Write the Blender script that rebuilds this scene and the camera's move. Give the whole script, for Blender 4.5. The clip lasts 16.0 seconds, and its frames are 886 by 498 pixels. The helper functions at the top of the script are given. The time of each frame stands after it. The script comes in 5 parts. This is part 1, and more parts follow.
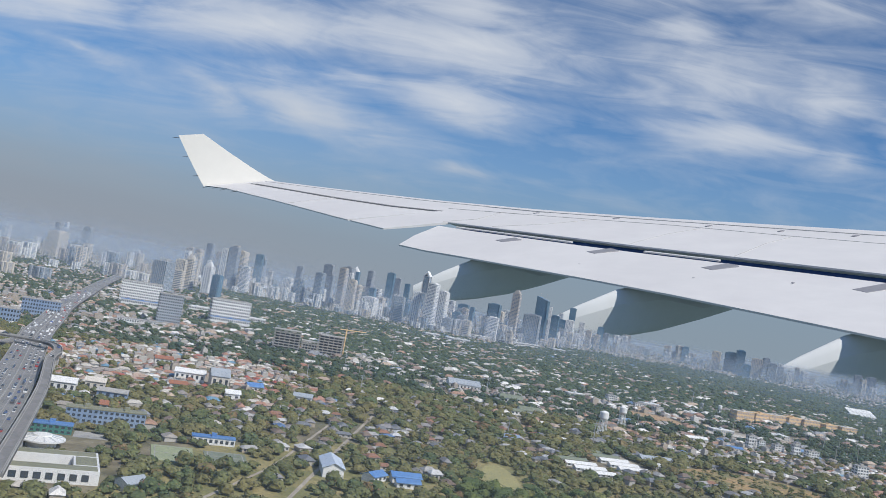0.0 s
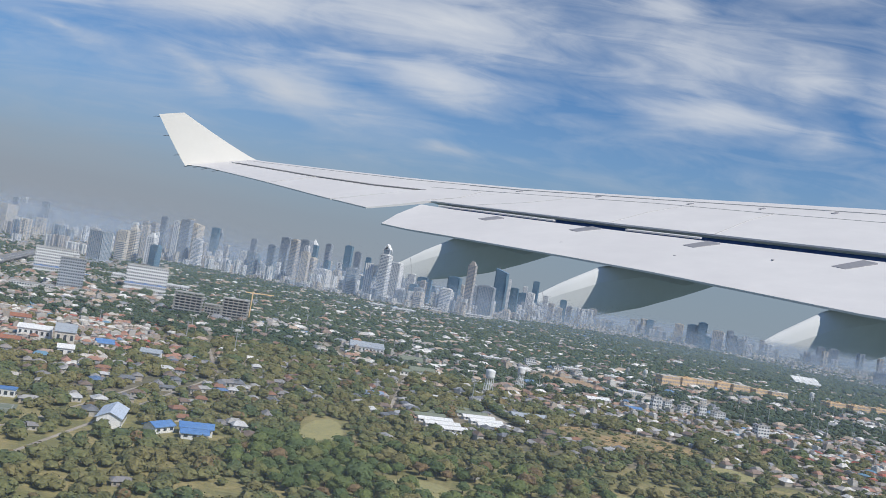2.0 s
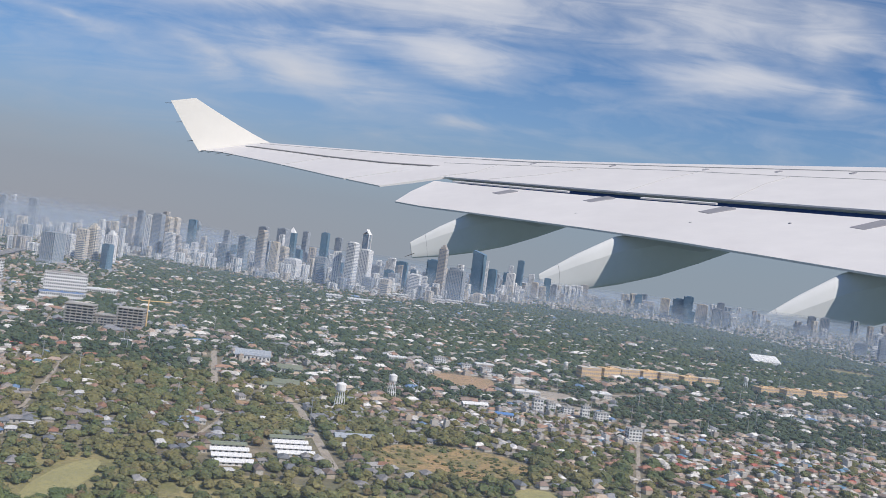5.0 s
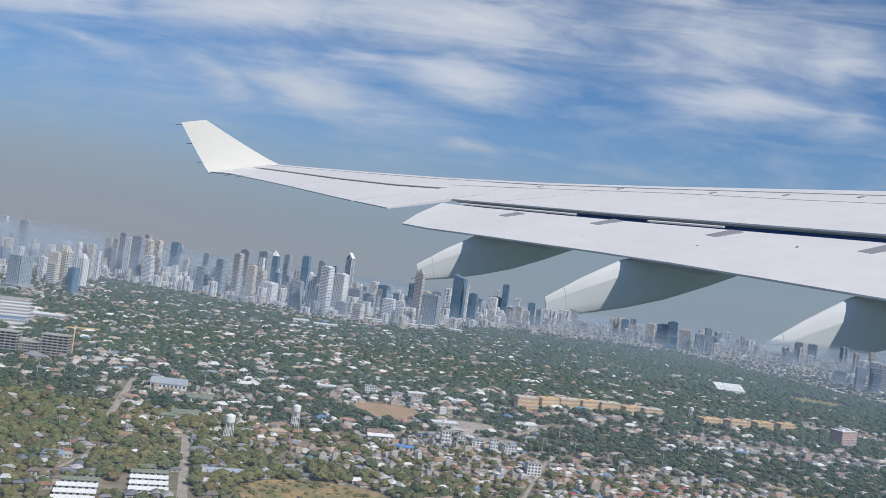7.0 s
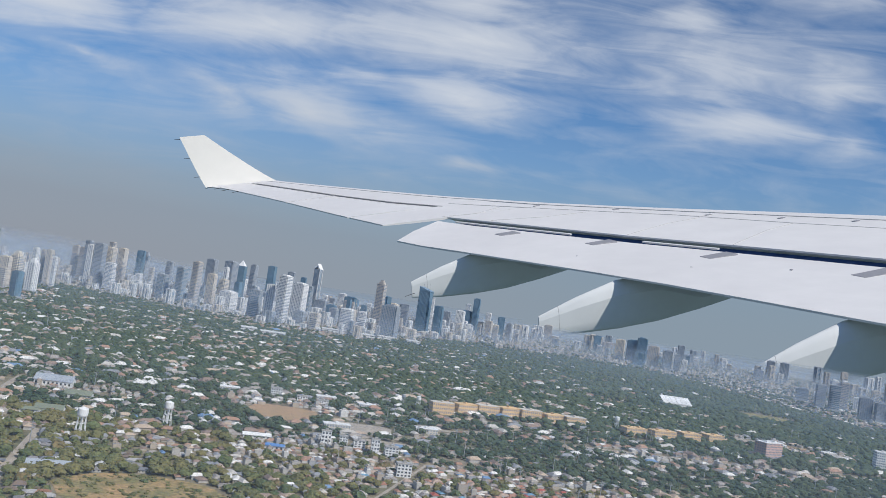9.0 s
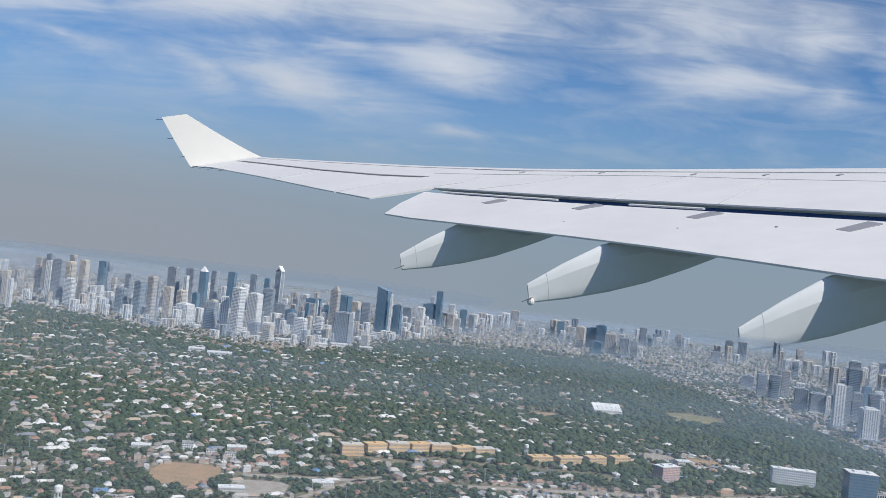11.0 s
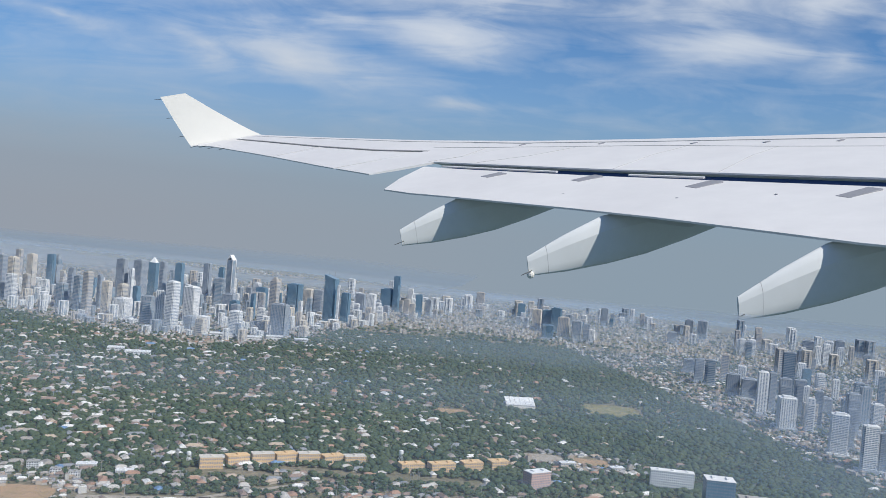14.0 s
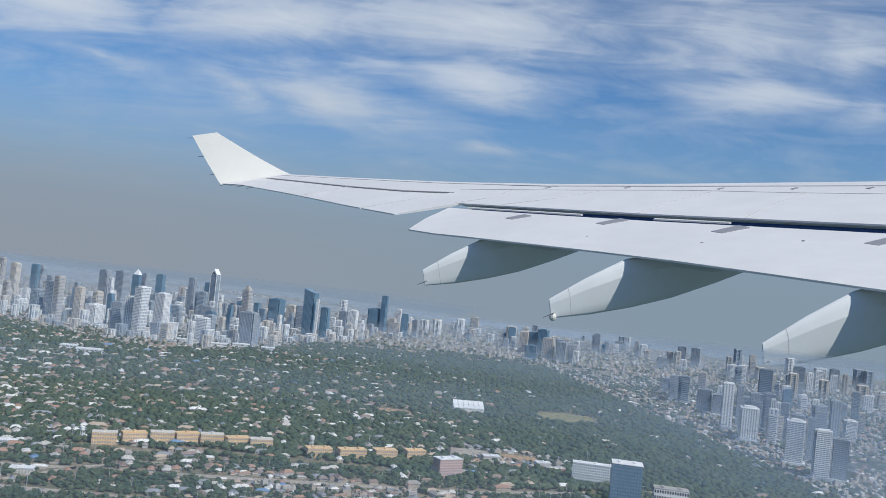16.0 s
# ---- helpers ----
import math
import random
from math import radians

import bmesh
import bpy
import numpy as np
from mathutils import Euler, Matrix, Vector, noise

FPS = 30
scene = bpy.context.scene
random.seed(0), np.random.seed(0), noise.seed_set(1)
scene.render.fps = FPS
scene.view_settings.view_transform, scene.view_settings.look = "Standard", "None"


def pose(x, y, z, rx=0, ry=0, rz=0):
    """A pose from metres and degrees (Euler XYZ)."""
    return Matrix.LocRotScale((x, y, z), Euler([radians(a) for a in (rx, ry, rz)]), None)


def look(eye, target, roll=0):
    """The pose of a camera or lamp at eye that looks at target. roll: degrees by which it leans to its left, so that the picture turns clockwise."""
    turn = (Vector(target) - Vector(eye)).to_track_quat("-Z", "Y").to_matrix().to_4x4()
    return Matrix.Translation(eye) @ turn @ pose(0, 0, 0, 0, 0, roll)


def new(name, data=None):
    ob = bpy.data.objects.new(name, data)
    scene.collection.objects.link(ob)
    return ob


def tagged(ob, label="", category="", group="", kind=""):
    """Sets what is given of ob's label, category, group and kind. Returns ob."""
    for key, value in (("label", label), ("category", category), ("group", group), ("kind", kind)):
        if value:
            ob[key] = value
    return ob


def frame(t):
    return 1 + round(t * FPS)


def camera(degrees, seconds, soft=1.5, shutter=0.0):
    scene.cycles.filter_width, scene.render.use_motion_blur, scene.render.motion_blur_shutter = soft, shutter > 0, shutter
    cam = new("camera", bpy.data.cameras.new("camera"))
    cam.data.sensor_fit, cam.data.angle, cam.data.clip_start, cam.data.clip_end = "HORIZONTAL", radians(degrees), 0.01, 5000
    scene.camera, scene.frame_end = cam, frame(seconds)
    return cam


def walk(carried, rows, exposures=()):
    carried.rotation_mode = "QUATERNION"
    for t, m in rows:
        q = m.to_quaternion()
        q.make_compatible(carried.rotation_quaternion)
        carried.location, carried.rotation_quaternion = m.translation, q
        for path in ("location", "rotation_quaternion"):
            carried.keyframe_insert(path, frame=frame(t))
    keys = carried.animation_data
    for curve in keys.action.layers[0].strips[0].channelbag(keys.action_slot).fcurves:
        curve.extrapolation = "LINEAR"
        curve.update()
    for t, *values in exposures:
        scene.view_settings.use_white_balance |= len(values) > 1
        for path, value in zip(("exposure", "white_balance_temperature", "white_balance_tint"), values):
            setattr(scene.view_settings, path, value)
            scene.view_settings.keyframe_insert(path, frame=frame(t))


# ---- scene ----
# The city is built at one twentieth (CITY): 0.05 m stand for one metre.
# The aircraft flies along with the camera, which a still scene cannot do at true size:
# its wing is therefore built large (WING) and far off, so that it hardly shifts on the way.
CITY, WING = 0.05, 200.0
cam = camera(53.7, 16.0, soft=0.8)
# seconds, eye, yaw, pitch, roll
ROWS = [
    (0.0, 0.69, 4.34, 6.54, -1.28, 3.16, -9.85),
    (0.5, 2.29, 5.05, 6.10, -2.07, 2.82, -10.05),
    (1.0, 3.87, 5.73, 5.90, -2.22, 2.46, -10.00),
    (1.5, 5.42, 6.37, 5.89, -2.26, 2.41, -9.81),
    (2.0, 6.91, 6.94, 6.12, -2.29, 1.97, -9.60),
    (2.5, 8.43, 7.46, 6.02, -2.35, 1.98, -9.19),
    (3.0, 10.01, 7.91, 5.92, -2.46, 2.15, -9.06),
    (3.5, 11.57, 8.27, 6.42, -2.29, 1.16, -8.71),
    (4.0, 13.10, 8.55, 7.70, -1.85, -0.39, -7.66),
    (6.5, 20.65, 8.59, 10.29, -0.30, 1.40, -7.88),
    (7.0, 22.28, 9.02, 10.61, -0.41, 1.52, -7.71),
    (7.5, 23.94, 9.48, 10.34, -0.54, 2.02, -7.88),
    (8.0, 25.65, 9.93, 9.98, -0.65, 2.55, -8.35),
    (8.5, 27.44, 10.33, 9.82, -0.66, 2.98, -8.57),
    (9.0, 29.28, 10.63, 10.18, -0.61, 2.77, -8.51),
    (11.5, 38.02, 7.06, 18.56, -1.31, 0.58, -5.62),
    (12.0, 40.08, 7.33, 17.63, -1.41, 1.18, -5.49),
    (12.5, 42.20, 7.71, 16.73, -1.40, 1.80, -5.43),
    (13.0, 44.33, 8.21, 16.96, -1.31, 1.28, -5.42),
    (13.5, 46.45, 8.81, 19.05, -1.14, 0.17, -5.25),
    (14.0, 48.64, 9.51, 21.73, -0.79, -1.01, -4.82),
    (14.5, 50.99, 10.24, 22.78, -0.01, -0.42, -4.41),
    (15.0, 53.55, 11.02, 21.78, 0.27, 0.33, -4.40),
    (15.5, 56.26, 11.81, 19.43, 0.80, 1.31, -5.55),
    (16.0, 59.04, 12.63, 16.78, 0.99, 1.63, -5.96),
]
walk(cam, [(t, pose(x, y, z, 90 + pitch, roll, yaw)) for t, x, y, z, yaw, pitch, roll in ROWS],
     [(0.0, 0.0, 6400, 10), (2.0, 0.0, 6470, 10), (3.0, 0.03, 6600, 12), (4.0, 0.08, 6720, 14), (6.5, 0.0, 6450, 11), (9.0, 0.0, 6380, 10), (11.5, 0.05, 6400, 10), (12.5, 0.03, 6400, 10), (14.5, 0.09, 6330, 9), (15.0, 0.04, 6300, 9), (15.5, -0.02, 6220, 9), (16.0, -0.04, 6150, 8)])

# ---- sky, sun, exposure ----
SUN = Vector((0.54, -0.43, 0.73)).normalized()
world = bpy.data.worlds.new("sky")
scene.world = world
world.use_nodes = True
wt = world.node_tree
wt.nodes.clear()


def node(tree, kind, **values):
    n = tree.nodes.new(kind)
    for key, value in values.items():
        if key in n.inputs:
            n.inputs[key].default_value = value
    return n


def math_node(tree, op, a, b=None, clamp=False):
    n = tree.nodes.new("ShaderNodeMath")
    n.operation, n.use_clamp = op, clamp
    for i, v in enumerate((a, b)):
        if v is None:
            continue
        if isinstance(v, (int, float)):
            n.inputs[i].default_value = v
        else:
            tree.links.new(v, n.inputs[i])
    return n.outputs[0]


def ramp(tree, fac, stops):
    n = tree.nodes.new("ShaderNodeValToRGB")
    while len(n.color_ramp.elements) > 1:
        n.color_ramp.elements.remove(n.color_ramp.elements[-1])
    for i, (p, col) in enumerate(stops):
        e = n.color_ramp.elements[0] if i == 0 else n.color_ramp.elements.new(p)
        e.position, e.color = p, (*col, 1) if len(col) == 3 else col
    tree.links.new(fac, n.inputs[0])
    return n.outputs[0]


def mix(tree, fac, a, b, kind="MIX"):
    n = tree.nodes.new("ShaderNodeMix")
    n.data_type, n.blend_type = "RGBA", kind
    for i, v in ((0, fac), (6, a), (7, b)):
        if isinstance(v, (int, float)):
            n.inputs[i].default_value = v
        elif isinstance(v, tuple):
            n.inputs[i].default_value = (*v, 1)
        else:
            tree.links.new(v, n.inputs[i])
    return n.outputs[2]


def noise_node(tree, vector, scale, detail=4.0, rough=0.55, distortion=0.0):
    n = node(tree, "ShaderNodeTexNoise", Scale=scale, Detail=detail, Roughness=rough, Distortion=distortion)
    if vector is not None:
        tree.links.new(vector, n.inputs["Vector"])
    return n.outputs[0]


sky = wt.nodes.new("ShaderNodeTexSky")
sky.sky_type, sky.sun_disc = "NISHITA", False
sky.sun_elevation, sky.sun_rotation = math.asin(SUN.z), math.atan2(SUN.x, SUN.y)
sky.altitude, sky.air_density, sky.dust_density, sky.ozone_density = 1500, 1.0, 0.4, 3.0
coord = wt.nodes.new("ShaderNodeTexCoord")
split = wt.nodes.new("ShaderNodeSeparateXYZ")
wt.links.new(coord.outputs["Generated"], split.inputs[0])
up = split.outputs[2]
# cirrus: long soft streaks, frayed by noise; the view ahead is the plane y = 1
ahead = math_node(wt, "MAXIMUM", split.outputs[1], 0.08)
flat = wt.nodes.new("ShaderNodeCombineXYZ")
wt.links.new(math_node(wt, "DIVIDE", split.outputs[0], ahead), flat.inputs[0])
wt.links.new(math_node(wt, "DIVIDE", up, ahead), flat.inputs[1])
turn = node(wt, "ShaderNodeMapping")
turn.inputs["Rotation"].default_value = (0, 0, radians(5))
turn.inputs["Scale"].default_value = (1.0, 5.5, 1)
wt.links.new(flat.outputs[0], turn.inputs["Vector"])
warp = node(wt, "ShaderNodeTexNoise", Scale=5.5, Detail=3.0, Roughness=0.55)
wt.links.new(turn.outputs[0], warp.inputs["Vector"])
shift = wt.nodes.new("ShaderNodeVectorMath")
shift.operation = "MULTIPLY_ADD"
wt.links.new(warp.outputs["Color"], shift.inputs[0])
shift.inputs[1].default_value = (0.10, 0.035, 0)
wt.links.new(flat.outputs[0], shift.inputs[2])
cover = None
# place across and up, half length, half height, tilt, strength
for cx, cy, a, b, tilt, strength in ((-0.238, 0.275, 0.200, 0.036, 1.9, 1.10), (-0.007, 0.292, 0.222, 0.040, 1.9, 1.05), (-0.013, 0.333, 0.154, 0.043, 0.1, 0.90), (0.323, 0.307, 0.210, 0.057, -0.2, 0.72), (0.252, 0.352, 0.065, 0.029, -1.5, 0.90),
                                     (0.319, 0.240, 0.123, 0.027, 6.0, 0.85), (0.423, 0.298, 0.082, 0.043, -4.1, 0.90), (0.444, 0.235, 0.068, 0.043, -14.3, 0.60), (-0.134, 0.235, 0.090, 0.013, -1.5, 0.60), (0.009, 0.225, 0.130, 0.025, -4.3, 1.05),
                                     (-0.176, 0.186, 0.123, 0.025, -9.0, 0.95), (-0.275, 0.192, 0.058, 0.021, -20.6, 0.60), (-0.082, 0.168, 0.103, 0.017, -1.5, 0.55), (0.013, 0.147, 0.051, 0.009, -1.5, 0.55), (-0.434, 0.207, 0.080, 0.009, -10.6, 0.55),
                                     (0.150, 0.199, 0.051, 0.011, 0.8, 0.35), (0.220, 0.142, 0.081, 0.013, 0.4, 0.45), (-0.208, 0.223, 0.053, 0.011, -10.6, 0.40), (0.222, 0.280, 0.059, 0.019, -13.2, 0.65), (-0.506, 0.272, 0.175, 0.040, -1.1, 0.95),
                                     (0.033, 0.393, 0.511, 0.058, 5.7, 0.70), (0.596, 0.293, 0.146, 0.057, -7.3, 0.85)):
    streak = wt.nodes.new("ShaderNodeMapping")
    streak.vector_type = "TEXTURE"
    streak.inputs["Location"].default_value = (cx + 0.05, cy + 0.0175, 0)
    streak.inputs["Rotation"].default_value = (0, 0, radians(tilt))
    streak.inputs["Scale"].default_value = (1.15 * a, 1.5 * b, 1)
    wt.links.new(shift.outputs[0], streak.inputs["Vector"])
    ball = wt.nodes.new("ShaderNodeTexGradient")
    ball.gradient_type = "QUADRATIC_SPHERE"
    wt.links.new(streak.outputs[0], ball.inputs[0])
    s = math_node(wt, "MULTIPLY", math_node(wt, "POWER", ball.outputs[1], 0.6), strength)
    cover = s if cover is None else math_node(wt, "MAXIMUM", cover, s)
fray = noise_node(wt, shift.outputs[0], 6.0, 9.0, 0.58, 0.8)
comb = noise_node(wt, turn.outputs[0], 5.0, 9.0, 0.57, 1.8)
thin = noise_node(wt, turn.outputs[0], 2.6, 4.0, 0.55, 0.4)
veil = math_node(wt, "MULTIPLY", cover, 0.86)
for layer, weight in ((fray, 0.75), (comb, 0.85), (thin, 0.7)):
    veil = math_node(wt, "ADD", veil, math_node(wt, "MULTIPLY", math_node(wt, "SUBTRACT", layer, 0.5), weight))
veil = ramp(wt, math_node(wt, "ADD", veil, 0.09), [(0.0, (0, 0, 0)), (0.3, (0.26, 0.26, 0.26)), (0.62, (0.66, 0.66, 0.66)), (1.0, (0.92, 0.92, 0.92))])
blue = mix(wt, 1.0, sky.outputs[0], (0.66, 0.87, 1.02), "MULTIPLY")
clear = mix(wt, veil, blue, (6.3, 6.65, 7.2))
haze_at = ramp(wt, up, [(0.0, (1, 1, 1)), (0.045, (0.96, 0.96, 0.96)), (0.08, (0.82, 0.82, 0.82)), (0.115, (0.55, 0.55, 0.55)), (0.16, (0.22, 0.22, 0.22)), (0.22, (0, 0, 0))])
thick_air = ramp(wt, up, [(0.0, (0.71, 0.805, 0.93)), (0.035, (0.68, 0.79, 0.935)), (0.08, (0.645, 0.775, 0.93))])
# dustier in the west, clearer and bluer in the east
east = ramp(wt, math_node(wt, "ADD", split.outputs[0], 0.5), [(0.15, (1.025, 1.0, 0.995)), (0.45, (0.97, 1.0, 1.01)), (0.72, (0.89, 0.985, 1.02))])
thick_air = mix(wt, 1.0, thick_air, east, "MULTIPLY")
murk = mix(wt, haze_at, clear, mix(wt, 1.0, thick_air, (4.0, 4.0, 4.0), "MULTIPLY"))
# the earth beyond the haze
below = ramp(wt, math_node(wt, "ADD", math_node(wt, "MULTIPLY", up, -1.0), 0.0), [(0.07, (0, 0, 0)), (0.22, (1, 1, 1))])
murk = mix(wt, below, murk, (0.92, 1.40, 1.50))
back = node(wt, "ShaderNodeBackground", Strength=0.1)
wt.links.new(murk, back.inputs[0])
out = wt.nodes.new("ShaderNodeOutputWorld")
wt.links.new(back.outputs[0], out.inputs[0])

sun = new("sun", bpy.data.lights.new("sun", "SUN"))
sun.data.energy, sun.data.angle, sun.data.color = 3.75, radians(0.6), (1.0, 0.95, 0.87)
sun.matrix_world = look((0, 0, 300), Vector((0, 0, 300)) - SUN)


# ---- materials ----
def material(name, base, rough=0.7, metal=0.0, spread=0.0, scale=4.0, second=None, fine_scale=None, bump=0.0, stops=None, pick="island", spec=0.5):
    """A surface with broad and fine variation of its colour; stops: colours picked piece by piece."""
    m = bpy.data.materials.new(name)
    m.use_nodes = True
    t = m.node_tree
    b = t.nodes["Principled BSDF"]
    b.inputs["Roughness"].default_value, b.inputs["Metallic"].default_value = rough, metal
    b.inputs["Specular IOR Level"].default_value = spec
    where = t.nodes.new("ShaderNodeTexCoord").outputs["Object"]
    if stops:
        if pick == "island":
            r = t.nodes.new("ShaderNodeNewGeometry").outputs["Random Per Island"]
        else:
            r = t.nodes.new("ShaderNodeObjectInfo").outputs["Random"]
        col = ramp(t, r, stops)
        col.node.color_ramp.interpolation = "CONSTANT"
    else:
        n = t.nodes.new("ShaderNodeRGB")
        n.outputs[0].default_value = (*base, 1)
        col = n.outputs[0]
    if second:
        col = mix(t, ramp(t, noise_node(t, where, scale, 4), [(0.38, (0, 0, 0)), (0.62, (1, 1, 1))]), col, second)
    if spread:
        f = noise_node(t, where, fine_scale or scale * 7, 5, 0.65)
        lo, hi = 1 - spread, 1 + spread
        col = mix(t, 1.0, col, ramp(t, f, [(0.3, (lo, lo, lo)), (0.7, (hi, hi, hi))]), "MULTIPLY")
        t.links.new(math_node(t, "ADD", math_node(t, "MULTIPLY", f, 0.25), rough - 0.12, True), b.inputs["Roughness"])
        if bump:
            k = node(t, "ShaderNodeBump", Strength=bump, Distance=0.02)
            t.links.new(f, k.inputs["Height"])
            t.links.new(k.outputs[0], b.inputs["Normal"])
    t.links.new(col, b.inputs["Base Color"])
    return m


PAINT = material("pale_grey_wing_paint", (0.775, 0.757, 0.738), 0.6, 0, 0.03, 0.5, (0.738, 0.72, 0.704), 3.0)
FAIRING = material("light_grey_paint", (0.70, 0.715, 0.715), 0.9, 0, 0.03, 0.6, (0.665, 0.68, 0.685), 4.0, spec=0.15)
SEAM = material("grey_sealant", (0.34, 0.33, 0.33), 0.7, 0, 0.15, 3.0)
SEAM_PALE = material("pale_sealant", (0.50, 0.49, 0.48), 0.7, 0, 0.15, 3.0)
COVE = material("slot_shade_tone", (0.055, 0.10, 0.215), 0.9, 0.0, 0.2, 2.0, spec=0.0)
WEAR = material("worn_grey_panel", (0.30, 0.30, 0.32), 0.6, 0, 0.12, 5.0)
WEAR_PALE = material("faded_stencil", (0.52, 0.51, 0.52), 0.6, 0, 0.12, 5.0)
ROD = material("black_rod", (0.03, 0.03, 0.035), 0.5, 0, 0.1, 3.0)
GROUND = material("earth_and_dry_grass", (0.15, 0.145, 0.085), 0.95, 0, 0.45, 0.12, (0.26, 0.215, 0.15), 1.6, 0.2)
ROAD = material("worn_concrete_roadway", (0.21, 0.21, 0.21), 0.9, 0, 0.2, 1.0, (0.26, 0.255, 0.25), 9.0)
PALE = material("concrete", (0.42, 0.41, 0.39), 0.85, 0, 0.15, 0.8, (0.34, 0.335, 0.325), 8.0)
DRY = material("bare_soil", (0.46, 0.30, 0.18), 0.95, 0, 0.3, 0.9, (0.36, 0.26, 0.15), 6.0)
COURT = material("faded_green_court", (0.34, 0.37, 0.22), 0.9, 0, 0.12, 0.9, (0.29, 0.33, 0.21), 6.0)
BLUE_WALL = material("blue_grey_render", (0.22, 0.31, 0.46), 0.8, 0, 0.12, 0.9, (0.27, 0.35, 0.48), 6.0)
OLIVE = material("olive_flat_roof", (0.27, 0.27, 0.19), 0.9, 0, 0.15, 0.9, (0.23, 0.235, 0.165), 6.0)
PALE_BLUE = material("pale_blue_steel_roof", (0.52, 0.60, 0.72), 0.5, 0, 0.1, 0.9, (0.58, 0.64, 0.72), 6.0)
SLOPE = material("dry_overgrown_soil", (0.42, 0.28, 0.135), 0.95, 0, 0.4, 0.7, (0.21, 0.195, 0.085), 5.0)
FAIRWAY = material("yellow_dry_grass", (0.38, 0.34, 0.15), 0.95, 0, 0.2, 0.8, (0.32, 0.30, 0.14), 6.0)
LAWN = material("parched_grass", (0.33, 0.275, 0.125), 0.95, 0, 0.3, 0.6, (0.20, 0.195, 0.08), 6.0)
LEAF = material("foliage", (0.05, 0.07, 0.03), 0.9, 0, 0.55, 0.45, (0.190, 0.172, 0.078), 9.0, 0.7, stops=[(0.0, (0.090, 0.120, 0.062)), (0.3, (0.108, 0.140, 0.066)), (0.6, (0.128, 0.158, 0.070)), (0.82, (0.165, 0.165, 0.074)), (0.93, (0.200, 0.140, 0.078))], spec=0.1)
LEAF_FAR = material("village_foliage", (0.05, 0.07, 0.03), 0.9, 0, 0.5, 0.25, (0.088, 0.114, 0.064), 8.0, 0.5, stops=[(0.0, (0.046, 0.076, 0.050)), (0.25, (0.060, 0.092, 0.056)), (0.5, (0.073, 0.106, 0.061)), (0.75, (0.053, 0.086, 0.059))], spec=0.1)
LEAF_ONE = material("foliage_near", (0.05, 0.07, 0.03), 0.9, 0, 0.55, 0.8, None, 7.0, 0.7, stops=[(0.0, (0.108, 0.145, 0.060)), (0.25, (0.145, 0.178, 0.067)), (0.45, (0.185, 0.195, 0.078)), (0.6, (0.118, 0.158, 0.070)), (0.78, (0.225, 0.202, 0.090)), (0.90, (0.225, 0.160, 0.090))], pick="object", spec=0.1)
BARK = material("bark", (0.12, 0.09, 0.065), 0.9, 0, 0.3, 6.0)
WALLS = material("house_walls", (0.5, 0.48, 0.44), 0.85, 0, 0.12, 1.5, None, 9.0, stops=[(0.0, (0.46, 0.44, 0.41)), (0.35, (0.56, 0.55, 0.53)), (0.5, (0.40, 0.36, 0.31)), (0.75, (0.44, 0.38, 0.31)), (0.9, (0.34, 0.35, 0.37))])
ROOFS = material("house_roofs", (0.4, 0.35, 0.3), 0.7, 0, 0.18, 1.5, None, 9.0, stops=[(0.0, (0.34, 0.31, 0.28)), (0.15, (0.52, 0.49, 0.45)), (0.30, (0.74, 0.72, 0.69)), (0.44, (0.27, 0.20, 0.165)), (0.63, (0.38, 0.235, 0.165)), (0.76, (0.27, 0.28, 0.30)), (0.87, (0.48, 0.38, 0.29)), (0.985, (0.16, 0.27, 0.44))])
TILES = material("red_quarter_roofs", (0.4, 0.35, 0.3), 0.75, 0, 0.2, 1.5, None, 9.0, stops=[(0.0, (0.42, 0.32, 0.26)), (0.18, (0.38, 0.215, 0.155)), (0.34, (0.52, 0.48, 0.43)), (0.52, (0.33, 0.16, 0.11)), (0.62, (0.66, 0.64, 0.60)), (0.74, (0.40, 0.11, 0.08)), (0.79, (0.30, 0.27, 0.25)), (0.92, (0.16, 0.30, 0.42))])
WHITE_PAINT = material("cream_white_paint", (0.745, 0.72, 0.66), 0.6, 0, 0.02, 0.5, (0.72, 0.70, 0.645), 3.0)
WALLS_ONE = material("near_house_walls", (0.5, 0.48, 0.44), 0.85, 0, 0.12, 1.5, None, 9.0, stops=[(0.0, (0.46, 0.44, 0.41)), (0.35, (0.56, 0.55, 0.53)), (0.5, (0.40, 0.36, 0.31)), (0.75, (0.44, 0.38, 0.31)), (0.9, (0.34, 0.35, 0.37))], pick="object")
ROOFS_ONE = material("near_house_roofs", (0.4, 0.35, 0.3), 0.7, 0, 0.18, 1.5, None, 9.0, stops=[(0.0, (0.26, 0.25, 0.25)), (0.28, (0.38, 0.37, 0.36)), (0.46, (0.55, 0.55, 0.55)), (0.54, (0.20, 0.15, 0.12)), (0.72, (0.28, 0.15, 0.10)), (0.82, (0.18, 0.19, 0.21)), (0.97, (0.12, 0.20, 0.36))], pick="object")
WHITE = material("white_render", (0.80, 0.80, 0.79), 0.7, 0, 0.06, 0.8, (0.73, 0.735, 0.735), 6.0)
CREAM = material("cream_render", (0.67, 0.62, 0.55), 0.8, 0, 0.08, 0.8, (0.61, 0.565, 0.50), 6.0)
TAN = material("tan_cladding", (0.55, 0.515, 0.48), 0.75, 0, 0.08, 0.8, (0.50, 0.47, 0.44), 6.0)
GREY = material("grey_cladding", (0.39, 0.43, 0.475), 0.6, 0, 0.08, 0.8, (0.34, 0.375, 0.42), 6.0)
